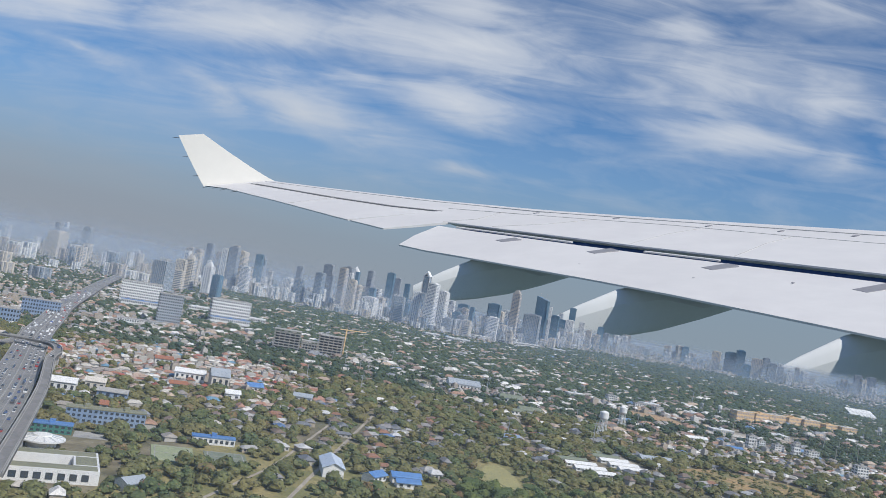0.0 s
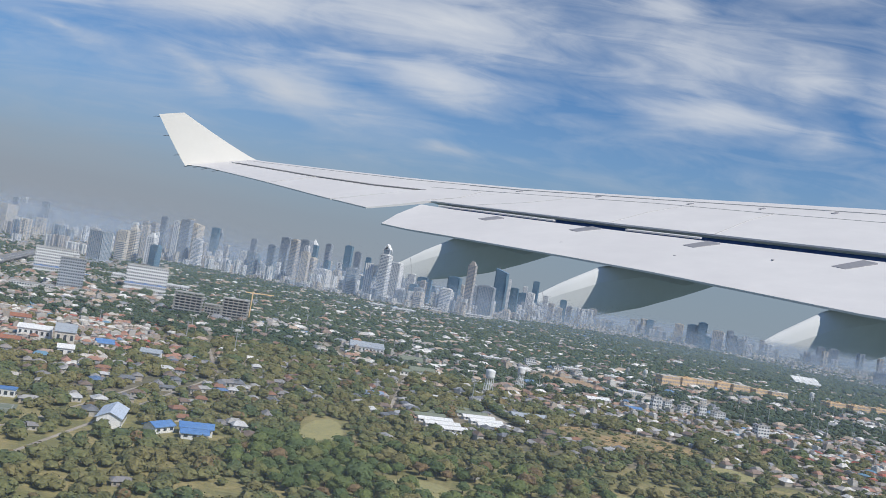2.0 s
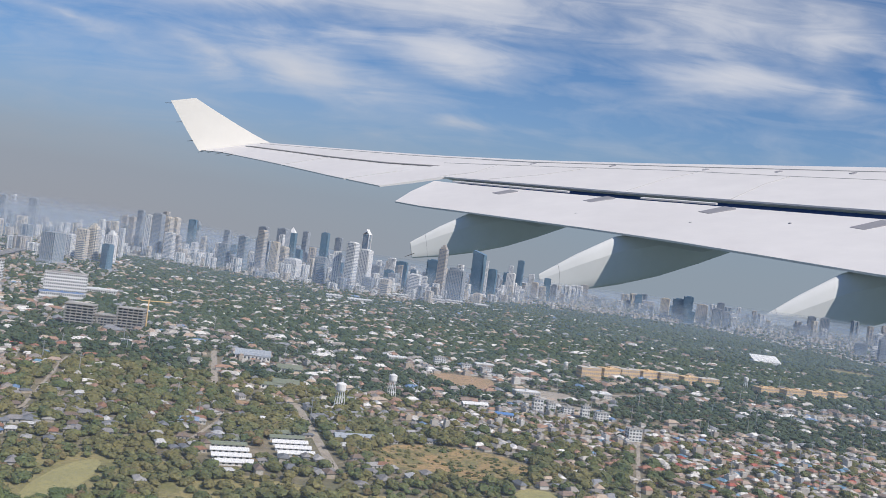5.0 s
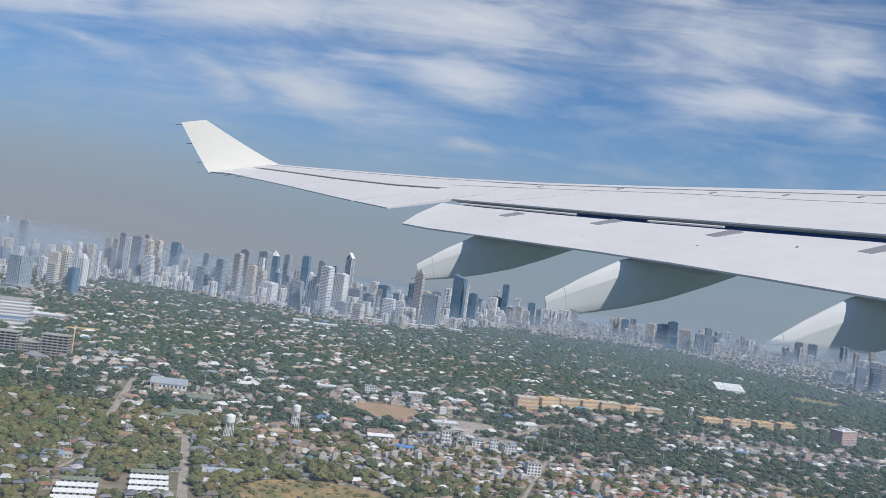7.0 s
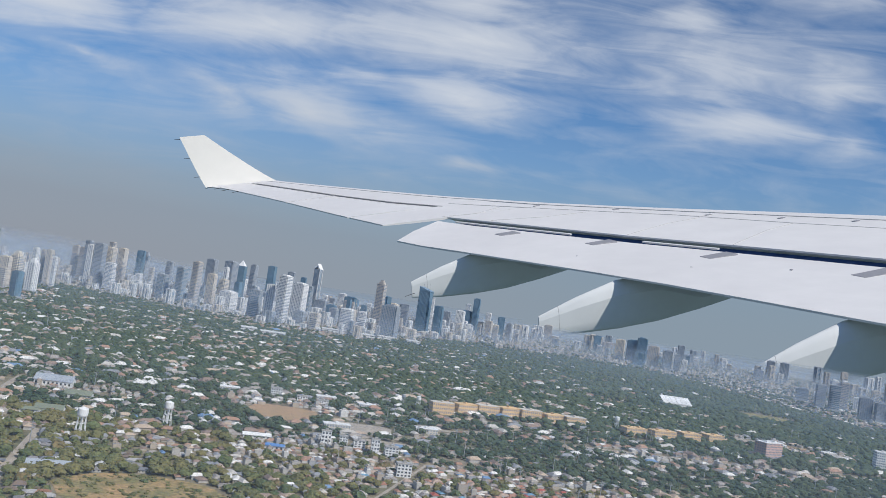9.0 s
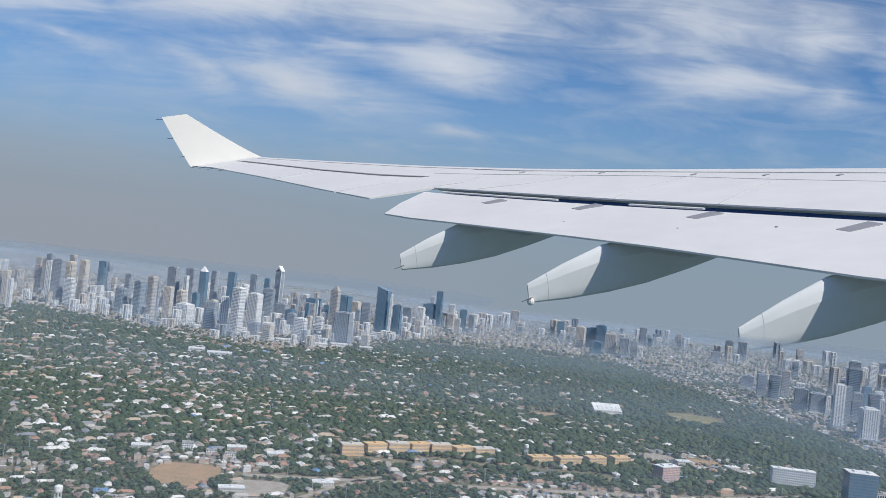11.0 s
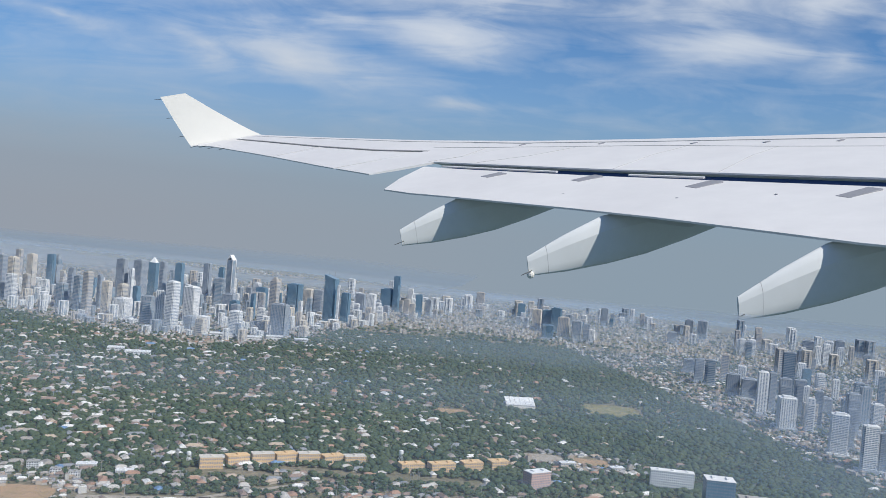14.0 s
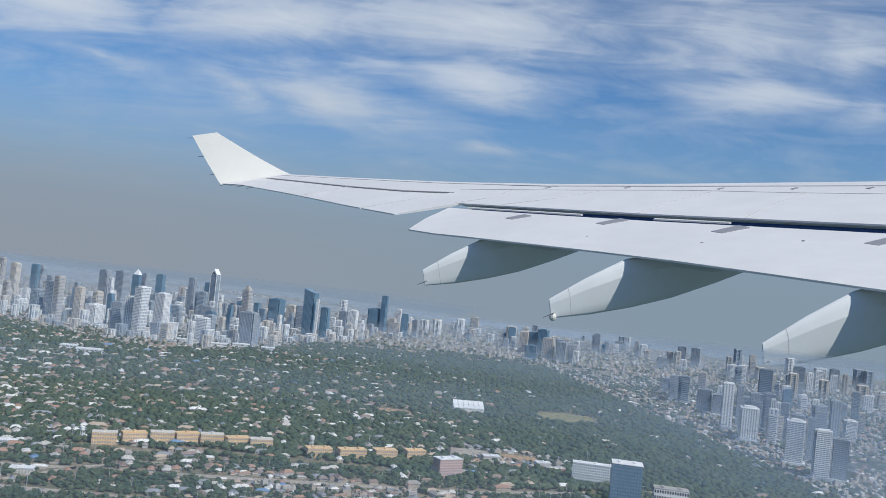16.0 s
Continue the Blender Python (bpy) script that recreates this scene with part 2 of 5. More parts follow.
YELLOW = material("ochre_render", (0.76, 0.53, 0.30), 0.8, 0, 0.10, 0.8, (0.70, 0.48, 0.26), 6.0)
PINK = material("faded_pink_render", (0.62, 0.41, 0.35), 0.8, 0, 0.08, 0.8, (0.58, 0.40, 0.35), 6.0)
GLASS = material("blue_glass", (0.15, 0.255, 0.35), 0.16, 0.0, 0.12, 0.6, (0.18, 0.285, 0.375), 5.0, spec=1.0)
DARK = material("dark_window_glass", (0.06, 0.08, 0.105), 0.2, 0.0, 0.15, 0.8, (0.065, 0.075, 0.09), 5.0, spec=0.7)
BLUE_ROOF = material("blue_steel_roof", (0.09, 0.22, 0.50), 0.55, 0, 0.12, 0.8, (0.16, 0.29, 0.52), 5.0)
GREEN_ROOF = material("grey_green_roof", (0.19, 0.22, 0.16), 0.8, 0, 0.1, 0.8, (0.23, 0.25, 0.19), 5.0)
TEAL = material("green_net", (0.06, 0.20, 0.17), 0.8, 0, 0.1, 1.0)
RUST = material("rust_red_roof", (0.36, 0.15, 0.09), 0.8, 0, 0.15, 1.0, (0.30, 0.14, 0.09), 6.0)
PANES = material("grey_blue_window_glass", (0.23, 0.29, 0.37), 0.2, 0.0, 0.15, 0.8, (0.27, 0.33, 0.41), 5.0, spec=0.8)
LANE = material("dusty_street", (0.44, 0.39, 0.325), 0.9, 0, 0.25, 1.2, (0.36, 0.315, 0.26), 9.0)
STEEL = material("galvanised_steel", (0.45, 0.46, 0.47), 0.5, 0.5, 0.1, 2.0)
CAR = material("car_paint", (0.6, 0.6, 0.6), 0.35, 0, 0.05, 1.0, stops=[(0.0, (0.80, 0.80, 0.80)), (0.5, (0.10, 0.10, 0.11)), (0.6, (0.40, 0.41, 0.42)), (0.8, (0.45, 0.05, 0.04)), (0.9, (0.08, 0.14, 0.35))], pick="object")
CAR_FAR = material("far_car_paint", (0.6, 0.6, 0.6), 0.35, 0, 0.05, 1.0, stops=[(0.0, (0.80, 0.80, 0.80)), (0.5, (0.10, 0.10, 0.11)), (0.6, (0.40, 0.41, 0.42)), (0.8, (0.45, 0.05, 0.04)), (0.9, (0.08, 0.14, 0.35))])


# See-through colour that imitates haze; its density runs along the UVs.
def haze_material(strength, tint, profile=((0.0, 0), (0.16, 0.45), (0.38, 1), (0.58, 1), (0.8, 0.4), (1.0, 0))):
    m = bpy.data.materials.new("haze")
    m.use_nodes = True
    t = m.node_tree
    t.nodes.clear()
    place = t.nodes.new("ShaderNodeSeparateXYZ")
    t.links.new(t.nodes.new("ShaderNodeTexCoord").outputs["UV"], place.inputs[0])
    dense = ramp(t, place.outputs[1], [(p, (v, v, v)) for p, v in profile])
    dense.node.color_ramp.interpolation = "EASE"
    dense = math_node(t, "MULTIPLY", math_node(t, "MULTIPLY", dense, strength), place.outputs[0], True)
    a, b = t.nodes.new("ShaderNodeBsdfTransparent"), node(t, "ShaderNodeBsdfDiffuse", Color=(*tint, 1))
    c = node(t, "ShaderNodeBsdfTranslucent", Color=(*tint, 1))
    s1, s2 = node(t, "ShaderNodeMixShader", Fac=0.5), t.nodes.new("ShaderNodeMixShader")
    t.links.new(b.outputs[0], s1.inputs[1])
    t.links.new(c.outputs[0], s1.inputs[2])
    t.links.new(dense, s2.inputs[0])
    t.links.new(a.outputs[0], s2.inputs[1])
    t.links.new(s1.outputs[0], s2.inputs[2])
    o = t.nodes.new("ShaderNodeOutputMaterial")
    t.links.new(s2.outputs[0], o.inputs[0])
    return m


# ---- building helpers ----
def part(name, bm, mat, parent=None, label=""):
    me = bpy.data.meshes.new(name)
    bm.normal_update()
    bm.to_mesh(me)
    bm.free()
    for m in mat if isinstance(mat, (list, tuple)) else [mat]:
        me.materials.append(m)
    ob = new(name, me)
    ob.parent = parent
    return tagged(ob, label) if label else ob


def empty(name, m, label, category, group=""):
    ob = new(name)
    ob.empty_display_size = 0.1
    ob.matrix_world = m
    return tagged(ob, label, category, group)


def box(bm, x0, y0, z0, x1, y1, z1):
    v = [bm.verts.new(p) for p in ((x0, y0, z0), (x1, y0, z0), (x1, y1, z0), (x0, y1, z0), (x0, y0, z1), (x1, y0, z1), (x1, y1, z1), (x0, y1, z1))]
    for f in ((3, 2, 1, 0), (4, 5, 6, 7), (0, 1, 5, 4), (1, 2, 6, 5), (2, 3, 7, 6), (3, 0, 4, 7)):
        bm.faces.new([v[i] for i in f])
    return v


def prism(bm, ring, z0, z1):
    a, b = [bm.verts.new((*p, z0)) for p in ring], [bm.verts.new((*p, z1)) for p in ring]
    n = len(ring)
    bm.faces.new(b)
    bm.faces.new(a[::-1])
    for i in range(n):
        bm.faces.new((a[i], a[(i + 1) % n], b[(i + 1) % n], b[i]))


def at(points, s):
    """A value on a line through given points (s, value), gone on straight past its ends."""
    for (a, va), (b, vb) in zip(points, points[1:]):
        if s <= b or (b, vb) == points[-1]:
            return va + (vb - va) * (s - a) / (b - a)


def sheet(name, pts, mat, z=0.0):
    bm = bmesh.new()
    bm.faces.new([bm.verts.new((x, y, z)) for x, y in pts])
    ob = part(name, bm, mat)
    return ob


# ---- ground and haze veils ----
LAND = [(-60, -30), (120, -30), (190, 60), (260, 140), (240, 210), (180, 260), (110, 300), (60, 330), (0, 380), (-180, 430), (-330, 300)]
ground = sheet("ground", LAND, GROUND)
tagged(ground, "green and brown ground of a city under trees", "ground", kind="structure")
# upright see-through sheets imitate distance haze in front of city and skyline
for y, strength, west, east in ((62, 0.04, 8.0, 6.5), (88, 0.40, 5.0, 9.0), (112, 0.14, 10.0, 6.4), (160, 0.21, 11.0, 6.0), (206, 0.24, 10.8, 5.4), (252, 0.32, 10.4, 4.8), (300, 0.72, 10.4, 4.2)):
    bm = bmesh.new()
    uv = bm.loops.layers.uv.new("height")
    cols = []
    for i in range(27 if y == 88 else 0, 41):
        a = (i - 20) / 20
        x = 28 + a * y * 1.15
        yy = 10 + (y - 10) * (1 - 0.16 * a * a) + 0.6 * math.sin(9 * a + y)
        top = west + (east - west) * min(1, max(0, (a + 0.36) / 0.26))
        # denser veil, imitating thicker haze over the eastern districts
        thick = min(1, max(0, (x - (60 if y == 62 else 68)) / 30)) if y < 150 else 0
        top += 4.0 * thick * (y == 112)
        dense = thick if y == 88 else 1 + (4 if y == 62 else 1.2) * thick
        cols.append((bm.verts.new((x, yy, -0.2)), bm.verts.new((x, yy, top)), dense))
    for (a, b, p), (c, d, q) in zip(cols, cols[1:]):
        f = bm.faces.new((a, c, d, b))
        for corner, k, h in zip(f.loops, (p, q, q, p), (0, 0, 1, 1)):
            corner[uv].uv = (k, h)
    pane = part("haze_veil", bm, haze_material(strength, (0.62, 0.74, 0.88) if y < 180 else (0.63, 0.70, 0.775)))
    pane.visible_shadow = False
    tagged(pane, "upright translucent sheet imitating grey-blue haze over the city", "haze", kind="structure")

# flat see-through sheets above the roofs imitate haze, more opaque with distance
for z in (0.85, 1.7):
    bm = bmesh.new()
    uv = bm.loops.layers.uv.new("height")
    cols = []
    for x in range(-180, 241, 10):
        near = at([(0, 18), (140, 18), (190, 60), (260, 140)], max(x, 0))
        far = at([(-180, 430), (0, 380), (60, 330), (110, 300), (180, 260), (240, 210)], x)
        # the veil is made denser towards the east
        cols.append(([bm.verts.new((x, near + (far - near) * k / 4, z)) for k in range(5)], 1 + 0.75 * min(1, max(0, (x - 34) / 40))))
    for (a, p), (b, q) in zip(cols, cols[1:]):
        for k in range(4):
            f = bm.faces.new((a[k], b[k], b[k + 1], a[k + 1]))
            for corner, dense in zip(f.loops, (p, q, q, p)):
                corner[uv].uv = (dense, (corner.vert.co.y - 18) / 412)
    pane = part("haze_veil", bm, haze_material(0.08, (0.44, 0.56, 0.705), ((0.0, 0.5), (0.04, 0.7), (0.14, 0.85), (0.32, 1.0), (0.43, 1.2), (0.55, 1.9), (0.68, 2.6), (0.8, 3.4), (1.0, 4.0))))
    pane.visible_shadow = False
    tagged(pane, "flat translucent sheet imitating blue haze over the city", "haze", kind="structure")

# haze-coloured sheet added over the western and northern rim, hiding the land's edge
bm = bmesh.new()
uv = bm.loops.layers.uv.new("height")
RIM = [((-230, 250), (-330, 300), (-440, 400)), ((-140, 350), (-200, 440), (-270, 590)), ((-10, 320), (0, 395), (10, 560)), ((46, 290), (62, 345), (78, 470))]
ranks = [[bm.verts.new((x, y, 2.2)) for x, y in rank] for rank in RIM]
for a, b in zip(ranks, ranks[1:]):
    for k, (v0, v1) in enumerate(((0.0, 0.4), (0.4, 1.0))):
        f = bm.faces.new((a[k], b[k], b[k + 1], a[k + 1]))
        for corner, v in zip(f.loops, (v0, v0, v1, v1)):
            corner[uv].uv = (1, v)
pane = part("haze_veil", bm, haze_material(0.85, (0.445, 0.527, 0.617), ((0.0, 0), (0.3, 0.8), (0.45, 1), (0.6, 0.8), (1.0, 0))))
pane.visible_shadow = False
tagged(pane, "translucent haze-coloured sheet over the rim of the plain", "haze", kind="structure")

# ---- the aircraft's wing ----
# span outboard from the near end, chord forward, height above the wing's plane, in true metres
SPAN, CHORD, NORMAL = Vector((-0.34681, 0.92685, 0.14378)), Vector((0.91244, 0.29788, 0.28057)), Vector((-0.21721, -0.22850, 0.94900))
WING_AT = Vector((731.6, 1376.4, 63.7))
wing_frame = Matrix.Translation(WING_AT) @ Matrix((SPAN, CHORD, NORMAL)).transposed().to_4x4() @ Matrix.Scale(WING, 4)
wing = empty("aircraft_wing", wing_frame, "white airliner wing with raised winglet and lowered flap in flight", "wing")
LEAD = [(-3.0, 7.75), (0.0, 5.88), (3.92, 3.62), (6.39, 2.12), (8.21, 1.14), (10.78, 0.06), (14.68, -1.23), (17.5, -2.09)]
BACK = [(-3.0, 3.75), (1.66, 1.76), (4.49, 0.52), (7.9, -0.80)]
TRAIL = [(7.57, -1.80), (9.76, -2.22), (12.82, -2.73), (16.47, -3.42), (17.5, -3.80)]
HINGE = [(9.16, -0.44), (10.49, -0.98), (12.62, -1.59), (15.27, -2.22), (17.5, -2.77)]
FLAP_BACK = [(-2.0, 0.75), (0.39, -0.15), (1.37, -0.37), (2.68, -0.78), (5.18, -1.68)]


def loft(bm, rows, close=True):
    rings = [[bm.verts.new(p) for p in r] for r in rows]
    n = len(rings[0])
    for a, b in zip(rings, rings[1:]):
        for i in range(n):
            bm.faces.new((a[i], a[(i + 1) % n], b[(i + 1) % n], b[i]))
    if close:
        bm.faces.new(rings[0][::-1])
        bm.faces.new(rings[-1])
    bmesh.ops.recalc_face_normals(bm, faces=bm.faces[:])


def slab(s, front, rear, thick, round_front=0.12, top=0.0, rear_top=0.0, rear_thick=0.02):
    """One section of a lifting surface: a flat top, a rounded nose and a curved underside."""
    c = front - rear
    pts = []
    for k in range(7):
        f = k / 6
        pts.append((s, front - round_front * 0.35 - f * (c - round_front * 0.35), top * (1 - f) + rear_top * f - 0.015 * (1 - f) ** 6))
    for k in range(7):
        f = 1 - k / 6
        pts.append((s, front - f * c if f else front - 0.01, top * (1 - f) + rear_top * f - rear_thick - thick * math.sin(math.pi * (1 - f) ** 0.75) ** 0.8 * (1 if 0 < f < 1 else 0) - (0.05 if f == 0 else 0)))
    return pts


bm = bmesh.new()
loft(bm, [slab(s, at(LEAD, s), at(BACK, s), 0.30 - 0.012 * s) for s in np.linspace(-3.0, 7.9, 14)])
part("main_wing_box", bm, PAINT, wing)
bm = bmesh.new()
loft(bm, [slab(s, at(LEAD, s), at(HINGE, s) if s > 9.2 else at(TRAIL, s), 0.30 - 0.015 * (s - 8) if s > 9.2 else 0.02) for s in (7.92, 8.5, 9.16, 9.22, 10.49, 11.6, 12.62, 14.0, 15.27, 16.3, 17.3)])
part("outer_wing_box", bm, PAINT, wing)
for s0, s1 in ((9.24, 12.3), (12.33, 17.2)):
    bm = bmesh.new()
    loft(bm, [slab(s, at(HINGE, s) - 0.02, at(TRAIL, s), 0.05, 0.05) for s in np.linspace(s0, s1, 7)])
    part("aileron", bm, PAINT, wing)
# slot and flap
# the cove's dark blue colour stands in for shade inside the slot
bm = bmesh.new()
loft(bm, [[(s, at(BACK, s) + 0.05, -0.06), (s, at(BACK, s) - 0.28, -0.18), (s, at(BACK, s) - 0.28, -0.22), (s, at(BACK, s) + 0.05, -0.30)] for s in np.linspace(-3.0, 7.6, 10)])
part("flap_cove", bm, COVE, wing, "flap cove coloured dark as the shaded slot ahead of the lowered flap")
for s0, s1 in ((5.35, 7.55), (3.3, 4.25)):
    bm = bmesh.new()
    loft(bm, [[(s, at(BACK, s) - 0.105, -0.028), (s, at(BACK, s) - 0.135, -0.032), (s, at(BACK, s) - 0.135, -0.05), (s, at(BACK, s) - 0.105, -0.05)] for s in np.linspace(s0, s1, 6)])
    part("slot_lip", bm, PAINT, wing)
for s0, s1, n in ((-2.0, 5.15, 8), (5.15, 7.66, 5)):
    bm = bmesh.new()
    rows = []
    for s in np.linspace(s0, s1, n):
        rear = at(FLAP_BACK, s) if s <= 5.16 else at([(5.15, -1.84), (5.5, -1.84), (6.53, -2.11), (7.66, -1.05)], s)
        rows.append(slab(s, at(BACK, s) - 0.19, rear, 0.10, 0.08, -0.03, -0.005))
    loft(bm, rows)
    part("flap", bm, PAINT, wing)


def strip(bm, line, width, h=0.004, low=-0.01):
    """A thin raised ribbon along a line of (span, chord)."""
    for (a, b), (c, d) in zip(line, line[1:]):
        t = Vector((c - a, d - b)).normalized()
        ox, oy = -t.y * width / 2, t.x * width / 2
        lo = [bm.verts.new((x, y, low)) for x, y in ((a - ox, b - oy), (c - ox, d - oy), (c + ox, d + oy), (a + ox, b + oy))]
        hi = [bm.verts.new((v.co.x, v.co.y, h)) for v in lo]
        bm.faces.new(hi)
        for i in range(4):
            bm.faces.new((lo[i], lo[(i + 1) % 4], hi[(i + 1) % 4], hi[i]))
    bmesh.ops.recalc_face_normals(bm, faces=bm.faces[:])


SEAMS = [([(s, c) for s, c in HINGE[:-1]] + [(16.9, -2.62)], 0.045),
         ([(-1.0, 4.95), (2.99, 2.98), (3.99, 2.49), (5.54, 1.83), (7.25, 0.89), (9.43, -0.24)], 0.010),
         ([(-1.0, 5.75), (3.3, 3.46), (5.9, 2.02), (8.1, 0.86), (10.8, -0.22), (14.7, -1.50), (17.3, -2.32)], 0.010),
         ([(7.05, -0.40), (6.76, 0.36), (6.72, 1.1)], 0.009), ([(4.62, 0.50), (5.0, 1.36), (5.1, 1.95)], 0.009), ([(3.25, 1.09), (3.73, 1.97), (3.9, 2.5)], 0.009),
         ([(1.5, 1.9), (1.9, 2.9), (2.1, 3.5)], 0.009), ([(12.3, -2.62), (12.55, -1.62)], 0.016), ([(8.0, -0.85), (7.9, -0.3), (8.3, 0.3)], 0.009)]
for line, width in SEAMS:
    bm = bmesh.new()
    strip(bm, line, width)
    part("panel_seam", bm, SEAM if width > 0.02 else SEAM_PALE, wing)
for s, c0, c1, w in ((5.93, -0.76, -0.46, 0.20), (4.50, -0.12, 0.24, 0.18), (2.94, 0.48, 0.86, 0.18), (1.33, 1.06, 1.50, 0.17)):
    bm = bmesh.new()
    front, rear = at(BACK, s) - 0.19, at(FLAP_BACK, s) if s < 5.16 else -1.84
    c1 = min(c1, front - 0.04)
    high = -0.03 + 0.025 * (front - (c0 + c1) / 2) / (front - rear)
    strip(bm, [(s, c0), (s + 0.03, c1)], w, high + 0.004, high - 0.03)
    part("worn_patch", bm, WEAR, wing, "grey worn patch on the flap")
for s, c in ((6.6, 1.45), (5.2, 2.12), (4.3, 2.62), (3.5, 3.1), (7.9, 0.72)):
    bm = bmesh.new()
    strip(bm, [(s, c), (s + 0.02, c + 0.10)], 0.05, 0.006)
    part("fastener_cover", bm, WEAR, wing)
# a row of worn stencil marks ahead of the upper seam
for k in range(16):
    s = 0.35 + 0.125 * k
    c = at([(-1.0, 5.75), (3.3, 3.46)], s) + 0.10
    bm = bmesh.new()
    strip(bm, [(s, c), (s + 0.075, c - 0.042)], 0.045 if k % 5 else 0.07, 0.005)
    part("stencil_mark", bm, WEAR_PALE, wing)
for s, c in ((2.6, 0.05), (3.9, -0.62), (1.9, 0.75)):
    bm = bmesh.new()
    strip(bm, [(s, c), (s + 0.005, c + 0.02)], 0.025, -0.012, -0.05)
    part("small_hatch", bm, WEAR, wing)

# winglet
bm = bmesh.new()
rows = []
for f in np.linspace(0, 1, 13):
    s, h = 17.42 + 0.62 * f ** 0.8, -0.02 + 1.28 * f ** 1.1
    front, rear = -2.06 + (-3.66 + 2.06) * f, -3.82 + (-4.27 + 3.82) * f
    th = 0.05 * (1 - 0.6 * f)
    c = front - rear
    rows.append([(s, front, h), (s + th, front - 0.25 * c, h), (s + th * 0.8, front - 0.6 * c, h), (s + 0.01, rear, h), (s, front - 0.6 * c, h), (s, front - 0.25 * c, h)])
loft(bm, rows)
bm.verts.ensure_lookup_table()
for fc in bm.faces:
    fc.smooth = len(fc.verts) == 4
for k in range(12):
    for j in (0, 3):
        bm.edges.get((bm.verts[6 * k + j], bm.verts[6 * k + 6 + j])).smooth = False
part("winglet", bm, WHITE_PAINT, wing, "upswept white winglet at the wing's end")
bm = bmesh.new()
loft(bm, [slab(s, at(LEAD, s), at(TRAIL, s), 0.08 * (17.9 - s) + 0.03, 0.05) for s in (17.2, 17.35, 17.5)])
part("wing_tip", bm, PAINT, wing)


def rod(bm, a, b, r, n=6):
    a, b = Vector(a), Vector(b)
    q = (b - a).to_track_quat("Z", "Y")
    ring = [q @ Vector((r * math.cos(2 * math.pi * i / n), r * math.sin(2 * math.pi * i / n), 0)) for i in range(n)]
    loft(bm, [[a + p for p in ring], [b + p * 0.6 for p in ring]])


for a, b in (((18.04, -4.26, 1.20), (18.05, -4.42, 1.22)), ((17.83, -4.10, 0.72), (17.84, -4.24, 0.73)), ((17.6, -3.92, 0.25), (17.6, -4.06, 0.25)),
             ((17.2, -3.68, 0.0), (17.2, -3.86, -0.02)), ((16.8, -3.5, 0.0), (16.8, -3.68, -0.02)), ((16.2, -3.38, 0.0), (16.2, -3.55, -0.02)), ((15.5, -3.22, 0.0), (15.5, -3.38, -0.02))):
    bm = bmesh.new()
    rod(bm, a, b, 0.008)
    part("static_wick", bm, ROD, wing)

# flap track fairings: long canoe-shaped pods with a blunt tail
for s, tip, size in ((5.06, -2.32, 0.92), (2.70, -1.70, 1.0), (0.33, -0.98, 1.02), (-2.1, -0.1, 1.05)):
    bm = bmesh.new()
    rows = []
    for f in (0.0, 0.06, 0.12, 0.25, 0.38, 0.52, 0.66, 0.8, 0.92, 1.0):
        c = tip + f * 3.6 * size
        top = at([(0, -0.30), (0.22, -0.05), (0.4, -0.06), (0.5, -0.30), (1.0, -0.33)], f)
        bottom = at([(0, -0.505), (0.12, -0.55), (0.30, -0.575), (0.45, -0.545), (0.64, -0.44), (0.85, -0.39), (1.0, -0.35)], f)
        wide = at([(0, 0.010), (0.22, 0.08), (0.45, 0.13), (0.7, 0.11), (1.0, 0.03)], f) * size
        half = [(0.0, 1.0), (0.35, 0.97), (0.7, 0.87), (1.0, 0.72), (0.95, 0.50), (0.84, 0.28), (0.62, 0.07), (0.30, 0.0)]
        ring = [(s + wide * p, c, bottom + (top - bottom) * q) for p, q in half] + [(s - wide * p, c, bottom + (top - bottom) * q) for p, q in half[:0:-1]]
        rows.append(ring)
    loft(bm, rows)
    for fc in bm.faces:
        fc.smooth = len(fc.verts) == 4
    # a hard ridge between the upper facet and the flank
    bm.verts.ensure_lookup_table()
    for k in range(len(rows) - 1):
        for j in (3, 12):
            bm.edges.get((bm.verts[15 * k + j], bm.verts[15 * k + 15 + j])).smooth = False
    pod = part("track_fairing", bm, FAIRING, wing, "grey canoe-shaped flap track fairing")
    bm = bmesh.new()
    rod(bm, (s - 0.05, tip + 0.02, -0.44), (s - 0.06, tip - 0.11, -0.46), 0.005)
    part("drain_rod", bm, ROD, pod)
    bm = bmesh.new()
    loft(bm, [[(x + (x - s) * 0.012, y + dy, z + (z + 0.44) * 0.008) for x, y, z in rows[1]] for dy in (0, 0.005)], False)
    part("tail_seam", bm, WEAR, pod)
    if s == 2.70:
        bm = bmesh.new()
        bmesh.ops.create_uvsphere(bm, u_segments=10, v_segments=6, radius=0.04)
        bmesh.ops.translate(bm, verts=bm.verts[:], vec=(s - 0.02, tip + 0.01, -0.49))
        part("tail_light", bm, WHITE_PAINT, pod, "small white tail light cover")


# ---- the city: plan ----
rng = np.random.RandomState(7)
STREET = radians(24)


def side(x, y, a, b):
    """How far a place lies to the left of the line from a to b."""
    dx, dy = b[0] - a[0], b[1] - a[1]
    return ((x - a[0]) * -dy + (y - a[1]) * dx) / math.hypot(dx, dy)


def seen(x, y):
    """True where the ground can come into view from the flight line."""
    ok = np.zeros(len(x), bool)
    for k in np.linspace(0, 1, 9):
        ex, ey, ez = 0.7 + 58.4 * k, 4.3 + 8.3 * k, 5.6 + 9.5 * k
        dx, dy = x - ex, y - ey
        ok |= (np.abs(dx - 0.02 * dy) < dy * 0.56 + 1.5) & (dy > ez * 2.8 + 0.3 * dx)
    return ok


